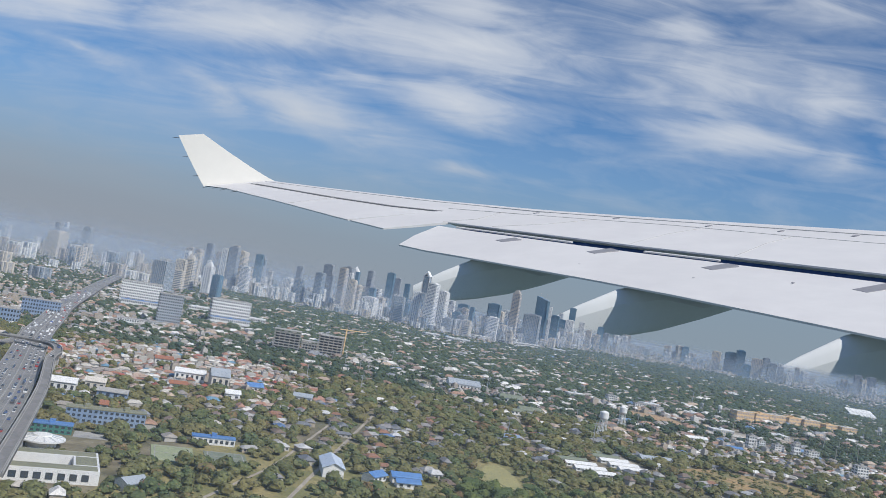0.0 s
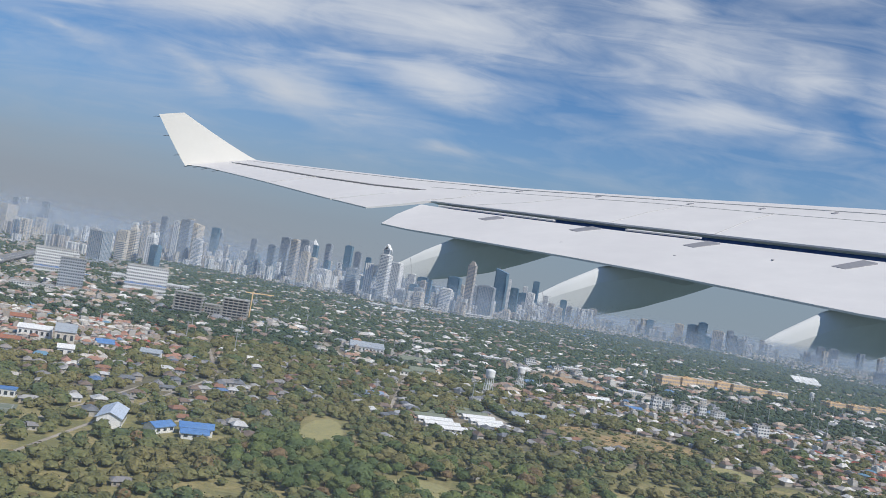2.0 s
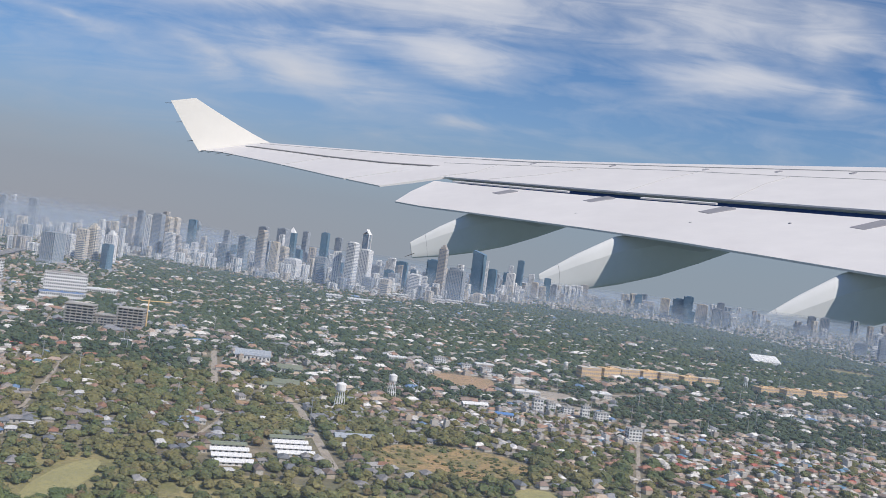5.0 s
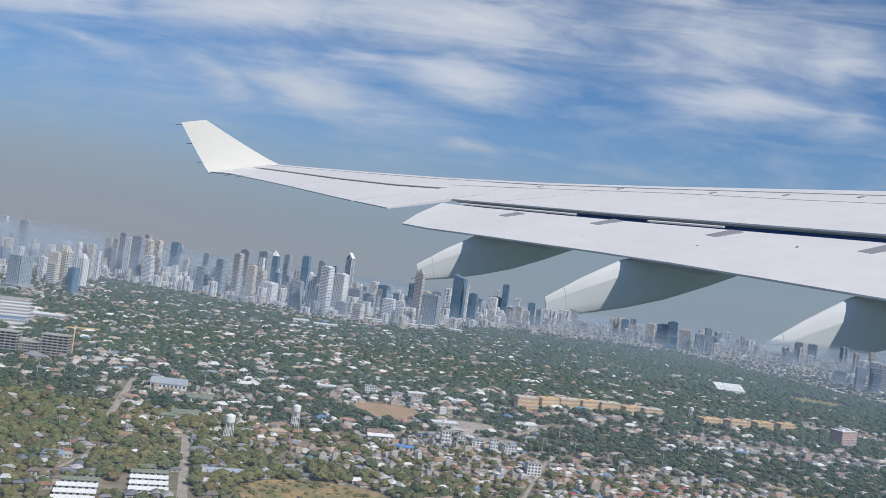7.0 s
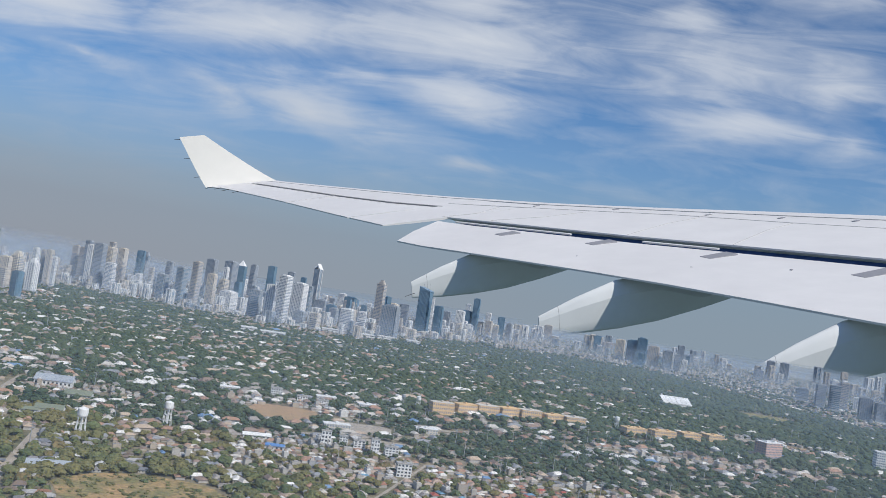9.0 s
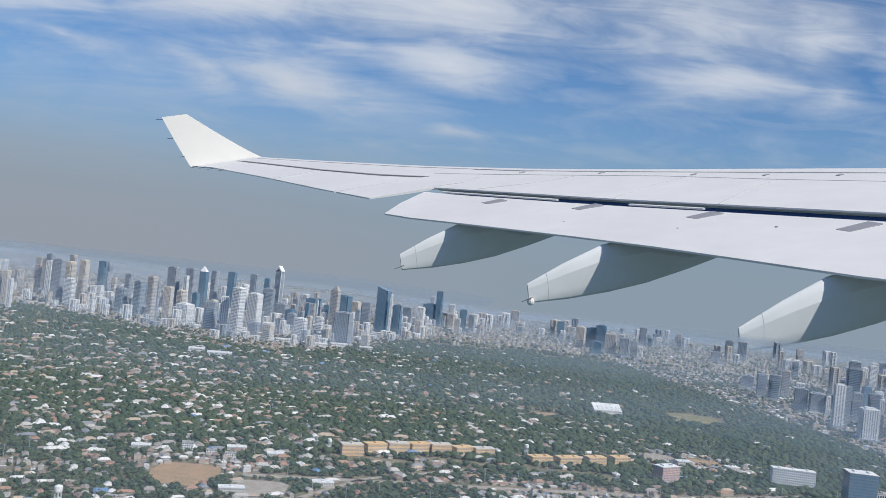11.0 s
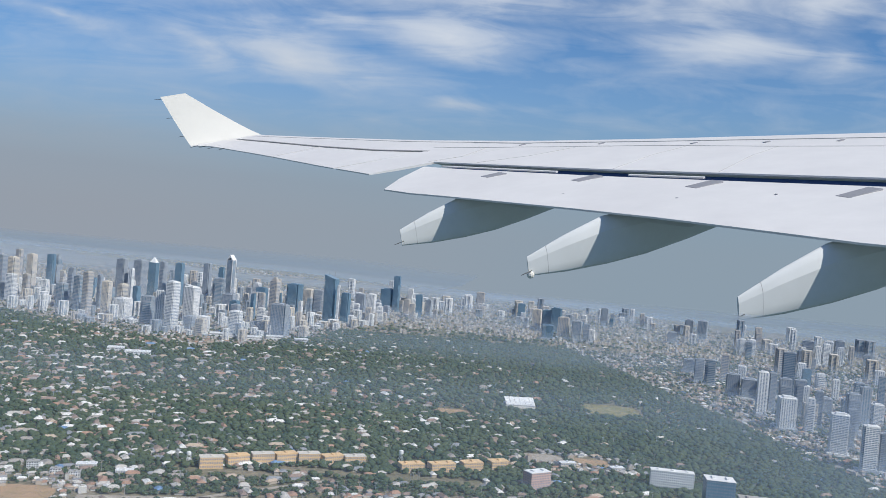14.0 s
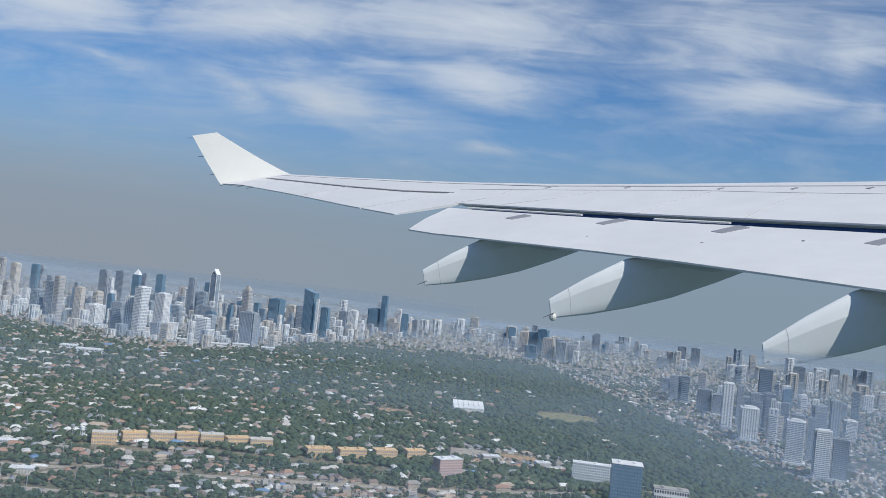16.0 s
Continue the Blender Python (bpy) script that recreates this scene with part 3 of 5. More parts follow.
# open places: centre, half size
CLEAR_PARK = [(4.8, 38.4, 0.8, 3.0), (-1.4, 34.4, 0.6, 1.5), (0.8, 34.4, 1.2, 0.9), (21.9, 43.6, 1.0, 1.2), (23.6, 41.0, 1.0, 1.4), (25.0, 38.8, 0.9, 1.2), (8.3, 32.9, 0.9, 0.7), (-6.5, 33.4, 1.0, 1.5), (-4.9, 34.1, 1.0, 1.0), (-5.8, 36.0, 1.0, 0.5), (-9.2, 28.5, 2.3, 1.6), (-9.0, 50.2, 1.0, 0.8), (-13.6, 41.4, 0.9, 0.5)]
CLEAR_NEAR = [(-11.4, 41.5, 0.8, 0.5), (-2.1, 46.14, 0.7, 0.5), (-9.8, 36.2, 1.7, 0.8), (-10.0, 32.4, 1.5, 1.6), (9.2, 44.2, 1.05, 2.0), (11.2, 46.8, 1.05, 2.0), (9.1, 31.6, 1.0, 0.7), (15.1, 35.1, 1.1, 0.8), (18.8, 36.4, 1.2, 0.7), (2.9, 28.84, 1.0, 0.5)]
CLEAR_TOWN = [(19.9, 73.2, 2.6, 3.2), (74.7, 125.6, 3.9, 4.2), (18.4, 47.8, 3.6, 2.8), (26, 71.4, 1.9, 2.0), (27.8, 67, 1.8, 1.0), (53.2, 116.7, 2.2, 2.0), (32.3, 64.5, 1.3, 0.7), (33.5, 83.6, 4.5, 0.9), (41, 85.8, 4.0, 0.9), (51, 86, 5.5, 1.0), (7.6, 55.2, 1.9, 0.45), (62.0, 123.3, 2.4, 1.9), (61.8, 97.4, 2.0, 1.5), (66.6, 97.0, 1.8, 1.4), (59.8, 86.4, 1.5, 0.9), (24.2, 69.6, 1.4, 0.7)]
CLEAR = CLEAR_PARK + CLEAR_NEAR + CLEAR_TOWN
# avenues: from, to, half width
ROADS = [((-2.3, 28.32), (-0.5, 53.56), 0.07), ((-4.5, 27.81), (-3.3, 33.99), 0.06), ((-3.3, 33.99), (-2.5, 44.29), 0.06), ((-12.5, 76.8), (-38, 168), 0.22), ((10, 56.8), (13.5, 44), 0.21), ((5.3, 57.6), (1.6, 72.6), 0.2), ((-0.7, 46.87), (-5, 62.62), 0.09), ((-8, 63.02), (2, 68.4), 0.28), ((19.8, 65.4), (28.9, 69.7), 0.3), ((28.9, 69.7), (33.2, 76.9), 0.3), ((33.2, 76.9), (41.5, 83.4), 0.26), ((7.1, 46.35), (7.8, 60.4), 0.09), ((13.6, 58.9), (20.4, 65.2), 0.09), ((24, 74.5), (61.5, 81.5), 0.42), ((61.5, 81.5), (72, 86), 0.36), ((28.9, 69.7), (52, 71.5), 0.3), ((25.3, 41.4), (30.4, 62.4), 0.10)]


def free_of(x, y, margin=0.0):
    ok = np.ones(len(x), bool)
    for cx, cy, hx, hy in CLEAR:
        ok &= ~(((x - cx) / (hx + margin)) ** 2 + ((y - cy) / (hy + margin)) ** 2 < 1)
    for (ax, ay), (bx, by), half in ROADS:
        dx, dy = bx - ax, by - ay
        f = np.clip(((x - ax) * dx + (y - ay) * dy) / (dx * dx + dy * dy), 0, 1)
        ok &= np.hypot(x - ax - f * dx, y - ay - f * dy) > half + 0.04 + margin
    return ok


def patch(x, y, cx, cy, hx, hy):
    return np.clip(1.6 - 1.6 * (((x - cx) / hx) ** 2 + ((y - cy) / hy) ** 2), 0, 1)


def lumps(x, y, size, seed):
    """Soft blotches between 0 and 1."""
    a = np.sin(x / size + seed) * np.cos(y / size * 1.3 - seed) + np.sin((x + y) / size * 0.7 + 2 * seed) * 0.7 + np.sin((x - 1.7 * y) / size * 1.9 + seed * 3) * 0.5
    return 0.5 + 0.25 * a


def built_share(x, y):
    """Share of plots that hold a house, and how urban the quarter is."""
    home = (0.10 + 0.26 * lumps(x, y, 4.5, 1.0)) * np.clip(1.30 - 0.016 * np.maximum(0, x - 5) - 0.003 * np.maximum(0, y - 80), 0.10, 1.25)
    home = np.where(y < 43 + 2 * np.sin(x * 0.4), np.where((x < 3) & (y > 35), 0.12, 0.03 * lumps(x, y, 3.0, 2.0) ** 2), home)
    home = home * np.where(y > 60, 0.58, 1.0)
    urban = np.zeros(len(x))
    for cx, cy, hx, hy in ((-13, 55, 10, 11), (25, 60, 8, 8), (36, 56, 12, 10), (34, 46, 9, 9), (-24, 42, 10, 10), (20, 76, 7, 4), (17, 56, 5, 5), (50, 78, 14, 4), (6, 70, 8, 4), (65, 96, 8, 5)):
        urban = np.maximum(urban, patch(x, y, cx, cy, hx, hy) * (0.64 if cx == -13 else 0.5 if cx in (20, 25, 36) else 0.38))
    urban = np.where(side(x, y, (-13, 75), (-39, 170)) + 5 * lumps(x, y, 2.2, 4.0) > 4.0, np.where(y > 66, 0.17 + 0.34 * lumps(x, y, 3.1, 5.0), urban), urban)
    behind = (side(x, y, (-44, 186), (4, 157)) > 0) & (x < 14)
    behind |= (side(x, y, (20, 158), (42, 214)) > 0) & (y > 157) & (x > 10)
    behind |= (y > 206 - 0.18 * (x - 40)) & (x > 30)
    urban = np.where(behind, 0.38 + 0.22 * lumps(x, y, 5.0, 3.0), urban)
    urban = np.where(side(x, y, (86, 150), (96, 92)) > 0, 0.24 + 0.24 * lumps(x, y, 3.5, 8.0), urban)
    return np.maximum(home, urban), urban


def on_land(x, y, margin=3.0):
    ok = np.ones(len(x), bool)
    for a, b in zip(LAND, LAND[1:] + LAND[:1]):
        ok &= side(x, y, a, b) > margin
    return ok


def plots(x0, x1, y0, y1, cell):
    """Jittered places on the turned street grid."""
    r = max(x1 - x0, y1 - y0)
    n = int(r * 1.5 / cell)
    i, j = np.meshgrid(np.arange(-n, n), np.arange(-n, n))
    u, v = i.ravel() * cell + rng.uniform(-0.3, 0.3, i.size) * cell, j.ravel() * cell + rng.uniform(-0.3, 0.3, i.size) * cell
    cx, cy = (x0 + x1) / 2, (y0 + y1) / 2
    x, y = cx + u * math.cos(STREET) - v * math.sin(STREET), cy + u * math.sin(STREET) + v * math.cos(STREET)
    k = (x > x0) & (x < x1) & (y > y0) & (y < y1)
    x, y, row = x[k], y[k], j.ravel()[k]
    k = seen(x, y) & on_land(x, y)
    return x[k], y[k], row[k]


def scatter(name, template, mats, place, turn_z, size, label, category, soft=False):
    """Many alike pieces in one mesh; template: corners, faces, a material for each face."""
    tv, tf, tm = template
    tv = np.array(tv, float)
    n, k = len(place), len(tv)
    v = tv[None] * size[:, None, :]
    c, s = np.cos(turn_z)[:, None], np.sin(turn_z)[:, None]
    v = np.stack([v[:, :, 0] * c - v[:, :, 1] * s, v[:, :, 0] * s + v[:, :, 1] * c, v[:, :, 2]], 2) + place[:, None, :]
    loops = np.array([i for f in tf for i in f])
    lens = np.array([len(f) for f in tf])
    me = bpy.data.meshes.new(name)
    me.vertices.add(n * k)
    me.vertices.foreach_set("co", v.ravel())
    me.loops.add(n * len(loops))
    me.loops.foreach_set("vertex_index", (loops[None] + np.arange(n)[:, None] * k).ravel().astype(np.int32))
    me.polygons.add(n * len(tf))
    starts = np.concatenate([[0], np.cumsum(np.tile(lens, n))[:-1]])
    me.polygons.foreach_set("loop_start", starts.astype(np.int32))
    me.polygons.foreach_set("material_index", np.tile(np.array(tm), n).astype(np.int32))
    me.polygons.foreach_set("use_smooth", np.full(n * len(tf), soft))
    for m in mats:
        me.materials.append(m)
    me.update(calc_edges=True)
    return tagged(new(name, me), label, category, kind="stuff")


def crown_shape(seed, level, leaves=0, leaf=0.3):
    """A leafy crown: an uneven core, flattened below, and tufts of leaves standing off it."""
    r = random.Random(seed)
    verts, faces = [], []
    shift = Vector((seed * 7.1, seed * 3.3, 0))

    def skin_at(n):
        k = 1 + 0.40 * noise.noise(n * 1.6 + shift) + 0.30 * noise.noise(n * 3.6 + shift)
        return Vector((n.x * k, n.y * k, n.z * k * (0.72 if n.z > 0 else 0.45)))

    bm = bmesh.new()
    bmesh.ops.create_icosphere(bm, subdivisions=level, radius=1.0)
    for v in bm.verts:
        verts.append(tuple(skin_at(v.co.normalized()) * (0.94 if leaves else 1.0)))
    faces += [tuple(v.index for v in f.verts) for f in bm.faces]
    bm.free()
    for p in range(leaves):
        z = 1 - 1.45 * (p + 0.5) / leaves
        a = 2.39996 * p + r.uniform(-0.4, 0.4)
        q = math.sqrt(max(0, 1 - z * z))
        n = Vector((q * math.cos(a), q * math.sin(a), z))
        place = skin_at(n) * r.uniform(0.86, 1.10)
        face = (n + Vector((r.uniform(-0.6, 0.6), r.uniform(-0.6, 0.6), r.uniform(-0.2, 0.8)))).normalized()
        u = face.cross(Vector((r.uniform(-1, 1), r.uniform(-1, 1), r.uniform(-1, 1)))).normalized()
        w = face.cross(u)
        h = leaf * r.uniform(0.7, 1.25)
        base = len(verts)
        for su, sw in ((-1, -0.7), (0.2, -1), (1, 0.6), (-0.3, 1)):
            verts.append(tuple(place + u * su * h + w * sw * h + face * r.uniform(-0.15, 0.15) * h))
        faces.append((base, base + 1, base + 2, base + 3))
    return verts, faces, [0] * len(faces)


HOUSE = ([(-0.5, -0.5, 0), (0.5, -0.5, 0), (0.5, 0.5, 0), (-0.5, 0.5, 0), (-0.5, -0.5, 0.62), (0.5, -0.5, 0.62), (0.5, 0.5, 0.62), (-0.5, 0.5, 0.62),
          (-0.58, -0.58, 0.58), (0.58, -0.58, 0.58), (0.58, 0.58, 0.58), (-0.58, 0.58, 0.58), (-0.30, 0, 1.0), (0.30, 0, 1.0)],
         [(0, 1, 5, 4), (1, 2, 6, 5), (2, 3, 7, 6), (3, 0, 4, 7), (8, 9, 13, 12), (9, 10, 13), (10, 11, 12, 13), (11, 8, 12), (11, 10, 9, 8)], [0, 0, 0, 0, 1, 1, 1, 1, 1])
BLOCK = ([(-0.5, -0.5, 0), (0.5, -0.5, 0), (0.5, 0.5, 0), (-0.5, 0.5, 0), (-0.5, -0.5, 0.9), (0.5, -0.5, 0.9), (0.5, 0.5, 0.9), (-0.5, 0.5, 0.9),
          (-0.2, -0.1, 0.9), (0.25, -0.1, 0.9), (0.25, 0.3, 0.9), (-0.2, 0.3, 0.9), (-0.2, -0.1, 1.1), (0.25, -0.1, 1.1), (0.25, 0.3, 1.1), (-0.2, 0.3, 1.1)],
         [(0, 1, 5, 4), (1, 2, 6, 5), (2, 3, 7, 6), (3, 0, 4, 7), (4, 5, 6, 7), (8, 9, 13, 12), (9, 10, 14, 13), (10, 11, 15, 14), (11, 8, 12, 15), (12, 13, 14, 15)], [0, 0, 0, 0, 1, 0, 0, 0, 0, 1])

NEAR_HOUSES, NEAR_TREES = [], []
BANDS = [("near", 20, 62, 0.46, 1.12), ("middle", 62, 84, 0.52, 1.0), ("middle", 84, 118, 0.52, 1.0), ("far", 118, 190, 0.80, 1.45), ("farthest", 190, 280, 1.3, 2.0), ("last", 280, 380, 2.2, 3.0)]
for band, y0, y1, cell, big in BANDS:
    x, y, row = plots(-170, 240, y0, y1, cell)
    share, urban = built_share(x, y)
    open_place = free_of(x, y, 0.18)
    lot = rng.rand(len(x)) < share * np.where(row % 2 == 0, 1.25, 0.75)
    lot &= open_place
    # houses
    hx, hy, hu = x[lot], y[lot], urban[lot]
    n = len(hx)
    size = np.stack([rng.uniform(0.40, 0.80, n), rng.uniform(0.32, 0.55, n), rng.uniform(0.20, 0.40, n)], 1) * (0.75 + 0.25 * big)
    size *= (np.where(hu > 0.3, 0.85, 1.08) * np.where(hy < 75, 0.80, 1.0))[:, None] * CITY / 0.05
    village = (hu < 0.3) & (hy > 60) & (hy < 165)
    size[village] *= np.stack([rng.uniform(1.1, 1.75, n), rng.uniform(1.0, 1.35, n), rng.uniform(1.05, 1.3, n)], 1)[village]
    angle = STREET + rng.choice([0, math.pi / 2], n) + rng.normal(0, 0.12, n)
    tall = (hu > 0.3) & (rng.rand(n) < np.where(hy > 66, 0.25, 0.10)) | ((y0 > 150) & (rng.rand(n) < 0.5))
    size[tall, 2] *= rng.uniform(0.9, 2.1, tall.sum())
    spot = np.stack([hx, hy, np.zeros(n)], 1)
    if band == "near":
        order = np.argsort(np.hypot(hx - 8, (hy - 40) * 0.9))[:280]
        mine = np.zeros(n, bool)
        mine[order] = True
        NEAR_HOUSES = [(spot[i], angle[i], size[i], bool(tall[i])) for i in order]
        keep = ~mine
        spot, angle, size, tall = spot[keep], angle[keep], size[keep], tall[keep]
    if y0 < 70:
        quarter = ((spot[:, 0] < -3) | (spot[:, 0] > 26) & (spot[:, 1] < 60)) & (spot[:, 1] > 44) & (spot[:, 1] < 66) & ~tall
        scatter("houses", HOUSE, [WALLS, TILES], spot[quarter], angle[quarter], size[quarter], "crowded small houses with red, rust and white roofs", "buildings")
        spot, angle, size, tall = spot[~quarter], angle[~quarter], size[~quarter], tall[~quarter]
    for flag, shape, name, label in ((False, HOUSE, "houses", "crowded low houses with white, grey and rust roofs"), (True, BLOCK, "city_blocks", "pale flat-roofed city buildings packed together")):
        k = tall == flag
        if k.any():
            scatter(name, shape, [WALLS, ROOFS], spot[k], angle[k], size[k], label, "buildings")
    # trees
    green = ~lot & open_place & (rng.rand(len(x)) < (1.0 if y0 < 180 else 0.45) * np.where(urban > 0.6, 0.30, np.where(urban > 0.3, 0.60, np.where(y < 43, np.where(x < 8, 0.72, 0.42) + 0.50 * lumps(x, y, 1.6, 6.0), np.where(y < 66, 0.88, 0.95)))))
    tx, ty = x[green] + rng.normal(0, 0.08, green.sum()), y[green] + rng.normal(0, 0.08, green.sum())
    n = len(tx)
    rad = np.where(ty < 46, 0.62, np.where(ty < 84, 0.80, 1.0)) * rng.uniform(0.19, 0.33, n) * rng.choice([0.8, 1.0, 1.3], n) * (1.16 if band == "near" else 1.18) * (0.55 + 0.45 * big) * np.where(urban[green] > 0.3, 0.75, 1.0)
    size = np.stack([rad, rad * rng.uniform(0.85, 1.15, n), rad * rng.uniform(0.75, 1.05, n)], 1)
    spot = np.stack([tx, ty, np.minimum(rad * 0.65, 0.26)], 1)
    kind = rng.randint(0, 4, n)
    if band == "near":
        order = np.argsort(np.hypot(tx - 9, (ty - 33) * 1.6))[:280]
        mine = np.zeros(n, bool)
        mine[order] = True
        NEAR_TREES = [(tx[i], ty[i], rad[i]) for i in order]
        kind[mine] = -1
    for q in range(4):
        k = kind == q
        if k.any():
            shape = crown_shape(11 + q, 2 if y0 < 60 else 1, 34 if y0 < 60 else 12, 0.16 if y0 < 60 else 0.22) if y0 < 80 else crown_shape(31 + q, 1)
            scatter("trees", shape, [LEAF if band == "near" else LEAF_FAR], spot[k], rng.uniform(0, 6.28, k.sum()), size[k], "dense dark green tree crowns between the houses", "trees", y0 > 80)

# wooded ground under the flight line
i, j = np.meshgrid(np.arange(0, 145), np.arange(0, 118))
x, y = -28 + i.ravel() * 0.8 + rng.uniform(-0.3, 0.3, i.size), -30 + j.ravel() * 0.8 + rng.uniform(-0.3, 0.3, i.size)
k = ~seen(x, y) & (y < 22 + 0.62 * np.maximum(x, 0)) & (rng.rand(len(x)) < 0.8) & free_of(x, y)
x, y = x[k], y[k]
rad = rng.uniform(0.28, 0.5, len(x))
scatter("trees", crown_shape(41, 1), [LEAF], np.stack([x, y, rad * 0.5], 1), rng.uniform(0, 6.28, len(x)), np.stack([rad, rad, rad], 1), "green tree crowns of the park", "trees", True)


# ---- towers ----
FINISH = {"white": (WHITE, PANES), "cream": (CREAM, PANES), "tan": (TAN, PANES), "grey": (GREY, PANES), "glass": (GREY, GLASS), "blue": (GLASS, GLASS)}
WORDS = {"white": "white rendered", "cream": "cream coloured", "tan": "tan clad", "grey": "grey clad", "glass": "grey and blue glazed", "blue": "dark blue glass"}


def outline(w, d, cut):
    a, b = w / 2, d / 2
    return [(-a + cut, -b), (a - cut, -b), (a - cut, -b + cut), (a, -b + cut), (a, b - cut), (a - cut, b - cut), (a - cut, b), (-a + cut, b), (-a + cut, b - cut), (-a, b - cut), (-a, -b + cut), (-a + cut, -b + cut)]


def tower(x, y, w, h, look_of, top="plant", d=None, turned=None, podium=True, group="towers of the city"):
    """A high-rise: shell with piers, glazing between them, floor edges, roof plant and podium."""
    r = random.Random(int(x * 31 + y * 17))
    turned = radians(r.choice((66, 70, 74, 78)) if turned is None else turned)
    # w is the breadth across the view; the plan is a turned oblong
    share = r.uniform(0.8, 1.25)
    w = w / (math.cos(turned) + share * math.sin(turned))
    d = d or w * share
    h *= 0.90
    skin, glass = FINISH[look_of]
    t = empty("high_rise_tower", pose(x, y, 0, 0, 0, math.degrees(turned)), f"tall {WORDS[look_of]} high-rise tower in thin haze", "tower", group)
    cut = min(w, d) * r.choice((0.06, 0.10, 0.14))
    upright = r.random() < (0.5 if look_of in ("white", "cream", "tan") else 0.3)
    if top == "plant" and w > 0.9 and r.random() < 0.6:
        # a lower wing beside the shaft, a storey-high step below its roof
        low, reach = h * r.uniform(0.62, 0.9), w * r.uniform(0.22, 0.34)
        edge = r.choice((-1, 1))
        x0, x1 = sorted((edge * (w / 2 - reach), edge * w / 2))
        y0, y1 = -d * 0.46, d * r.uniform(0.2, 0.46)
        bm = bmesh.new()
        box(bm, x0 + 0.03, y0 + 0.03, 0, x1 - 0.03, y1 - 0.03, low)
        side_wing = part("lower_wing", bm, glass, t)
        bm = bmesh.new()
        n = max(4, int(low / (0.21 if y < 150 else 0.3)))
        for k in range(1, n + 1):
            box(bm, x0, y0, low * k / n - low / n * (0.5 if look_of != "blue" else 0.15), x1, y1, low * k / n)
        box(bm, x0 + 0.1, y0 + 0.1, low, x1 - 0.1, y1 - 0.1, low + 0.12)
        tagged(part("balcony_banding", bm, skin, side_wing), kind="stuff")
        w -= reach
    bm = bmesh.new()
    prism(bm, outline(w * 0.97, d * 0.97, cut), 0, h)
    part("glazing", bm, glass, t)
    # piers and floor edges stand proud of the glazing
    bm = bmesh.new()
    pitch = 0.16
    nx, ny = max(2, int(w / pitch / 2.2)), max(2, int(d / pitch / 2.2))
    for n, length, other, flip in ((nx, w - 2 * cut, d, 0), (ny, d - 2 * cut, w, 1)):
        for i in range(n + 1):
            p = -length / 2 + length * i / n
            half = length / n * (0.27 if upright else 0.08)
            for sgn in (-1, 1):
                e0, e1 = sorted((sgn * other * 0.47, sgn * other * 0.5))
                if flip:
                    box(bm, e0, p - half, 0, e1, p + half, h)
                else:
                    box(bm, p - half, e0, 0, p + half, e1, h)
    tagged(part("facade_frame", bm, skin, t), kind="stuff")
    bm = bmesh.new()
    step = 0.19 if y < 150 else 0.27
    deep = step * (0.47 if not upright else 0.32)
    if look_of != "blue":
        z = step
        while z < h - 0.05:
            prism(bm, outline(w * 0.988, d * 0.988, cut), z, z + deep)
            z += step
        tagged(part("floor_banding", bm, skin, t), kind="stuff")
    else:
        bm.free()
    bm = bmesh.new()
    prism(bm, outline(w * 1.01, d * 1.01, cut), h, h + 0.10)
    if top in ("plant", "mast"):
        box(bm, -w * 0.28, -d * 0.25, h + 0.1, w * 0.22, d * 0.28, h + 0.1 + 0.22 * min(1, w / 2))
        box(bm, -w * 0.1, -d * 0.38, h + 0.1, w * 0.36, -d * 0.28, h + 0.22)
    part("roof", bm, skin, t)
    if top == "mast":
        bm = bmesh.new()
        rod(bm, (0, 0, h + 0.2), (0, 0, h + 1.0), 0.05)
        part("mast", bm, STEEL, t)
    if top == "slope":
        bm = bmesh.new()
        a, b = w * 0.49, d * 0.49
        loft(bm, [[(-a, y0, h + 0.1), (a, y0, h + 0.1), (a, y0, h + z0), (-a, y0, h + z0)] for y0, z0 in ((-b, 0.15), (b, 0.95))])
        part("sloped_crown", bm, skin, t)
        for k in (-0.5, 0.6):
            bm = bmesh.new()
            rod(bm, (0, k * b, h + 0.4), (0, k * b, h + 1.7), 0.04)
            part("mast", bm, STEEL, t)
    if top == "gable":
        bm = bmesh.new()
        a, b = w * 0.52, d * 0.56
        for x0 in (-a, a * 0.82):
            for y0 in (-b, b * 0.84):
                box(bm, x0, y0, 0, x0 + a * 0.18, y0 + b * 0.16, h + 0.1)
        loft(bm, [[(x0, -b, h + 0.1), (x0, 0, h + 0.1 + d * 0.8), (x0, b, h + 0.1), (x0, b * 0.78, h + 0.1), (x0, 0, h + d * 0.5), (x0, -b * 0.78, h + 0.1)] for x0 in (-a, a)])
        part("gabled_frame", bm, WHITE, t, "white gabled frame rising over the glazed shaft")
    if top == "peak":
        bm = bmesh.new()
        a, b = w * 0.42, d * 0.42
        base = [bm.verts.new(p) for p in ((-a, -b, h + 0.1), (a, -b, h + 0.1), (a, b, h + 0.1), (-a, b, h + 0.1))]
        tip = bm.verts.new((0, 0, h + w * 0.9))
        for i in range(4):
            bm.faces.new((base[i], base[(i + 1) % 4], tip))
        part("spire", bm, WHITE, t)
    if top == "step":
        bm = bmesh.new()
        prism(bm, outline(w * 0.7, d * 0.7, cut * 0.7), h + 0.1, h + 0.5)
        prism(bm, outline(w * 0.42, d * 0.42, cut * 0.4), h + 0.5, h + 0.85)
        part("stepped_crown", bm, skin, t)
    if podium:
        bm = bmesh.new()
        prism(bm, outline(w * 1.35, d * 1.3, cut), 0, 0.35 + 0.15 * r.random())
        part("podium", bm, WHITE if r.random() < 0.4 else GREY, t)
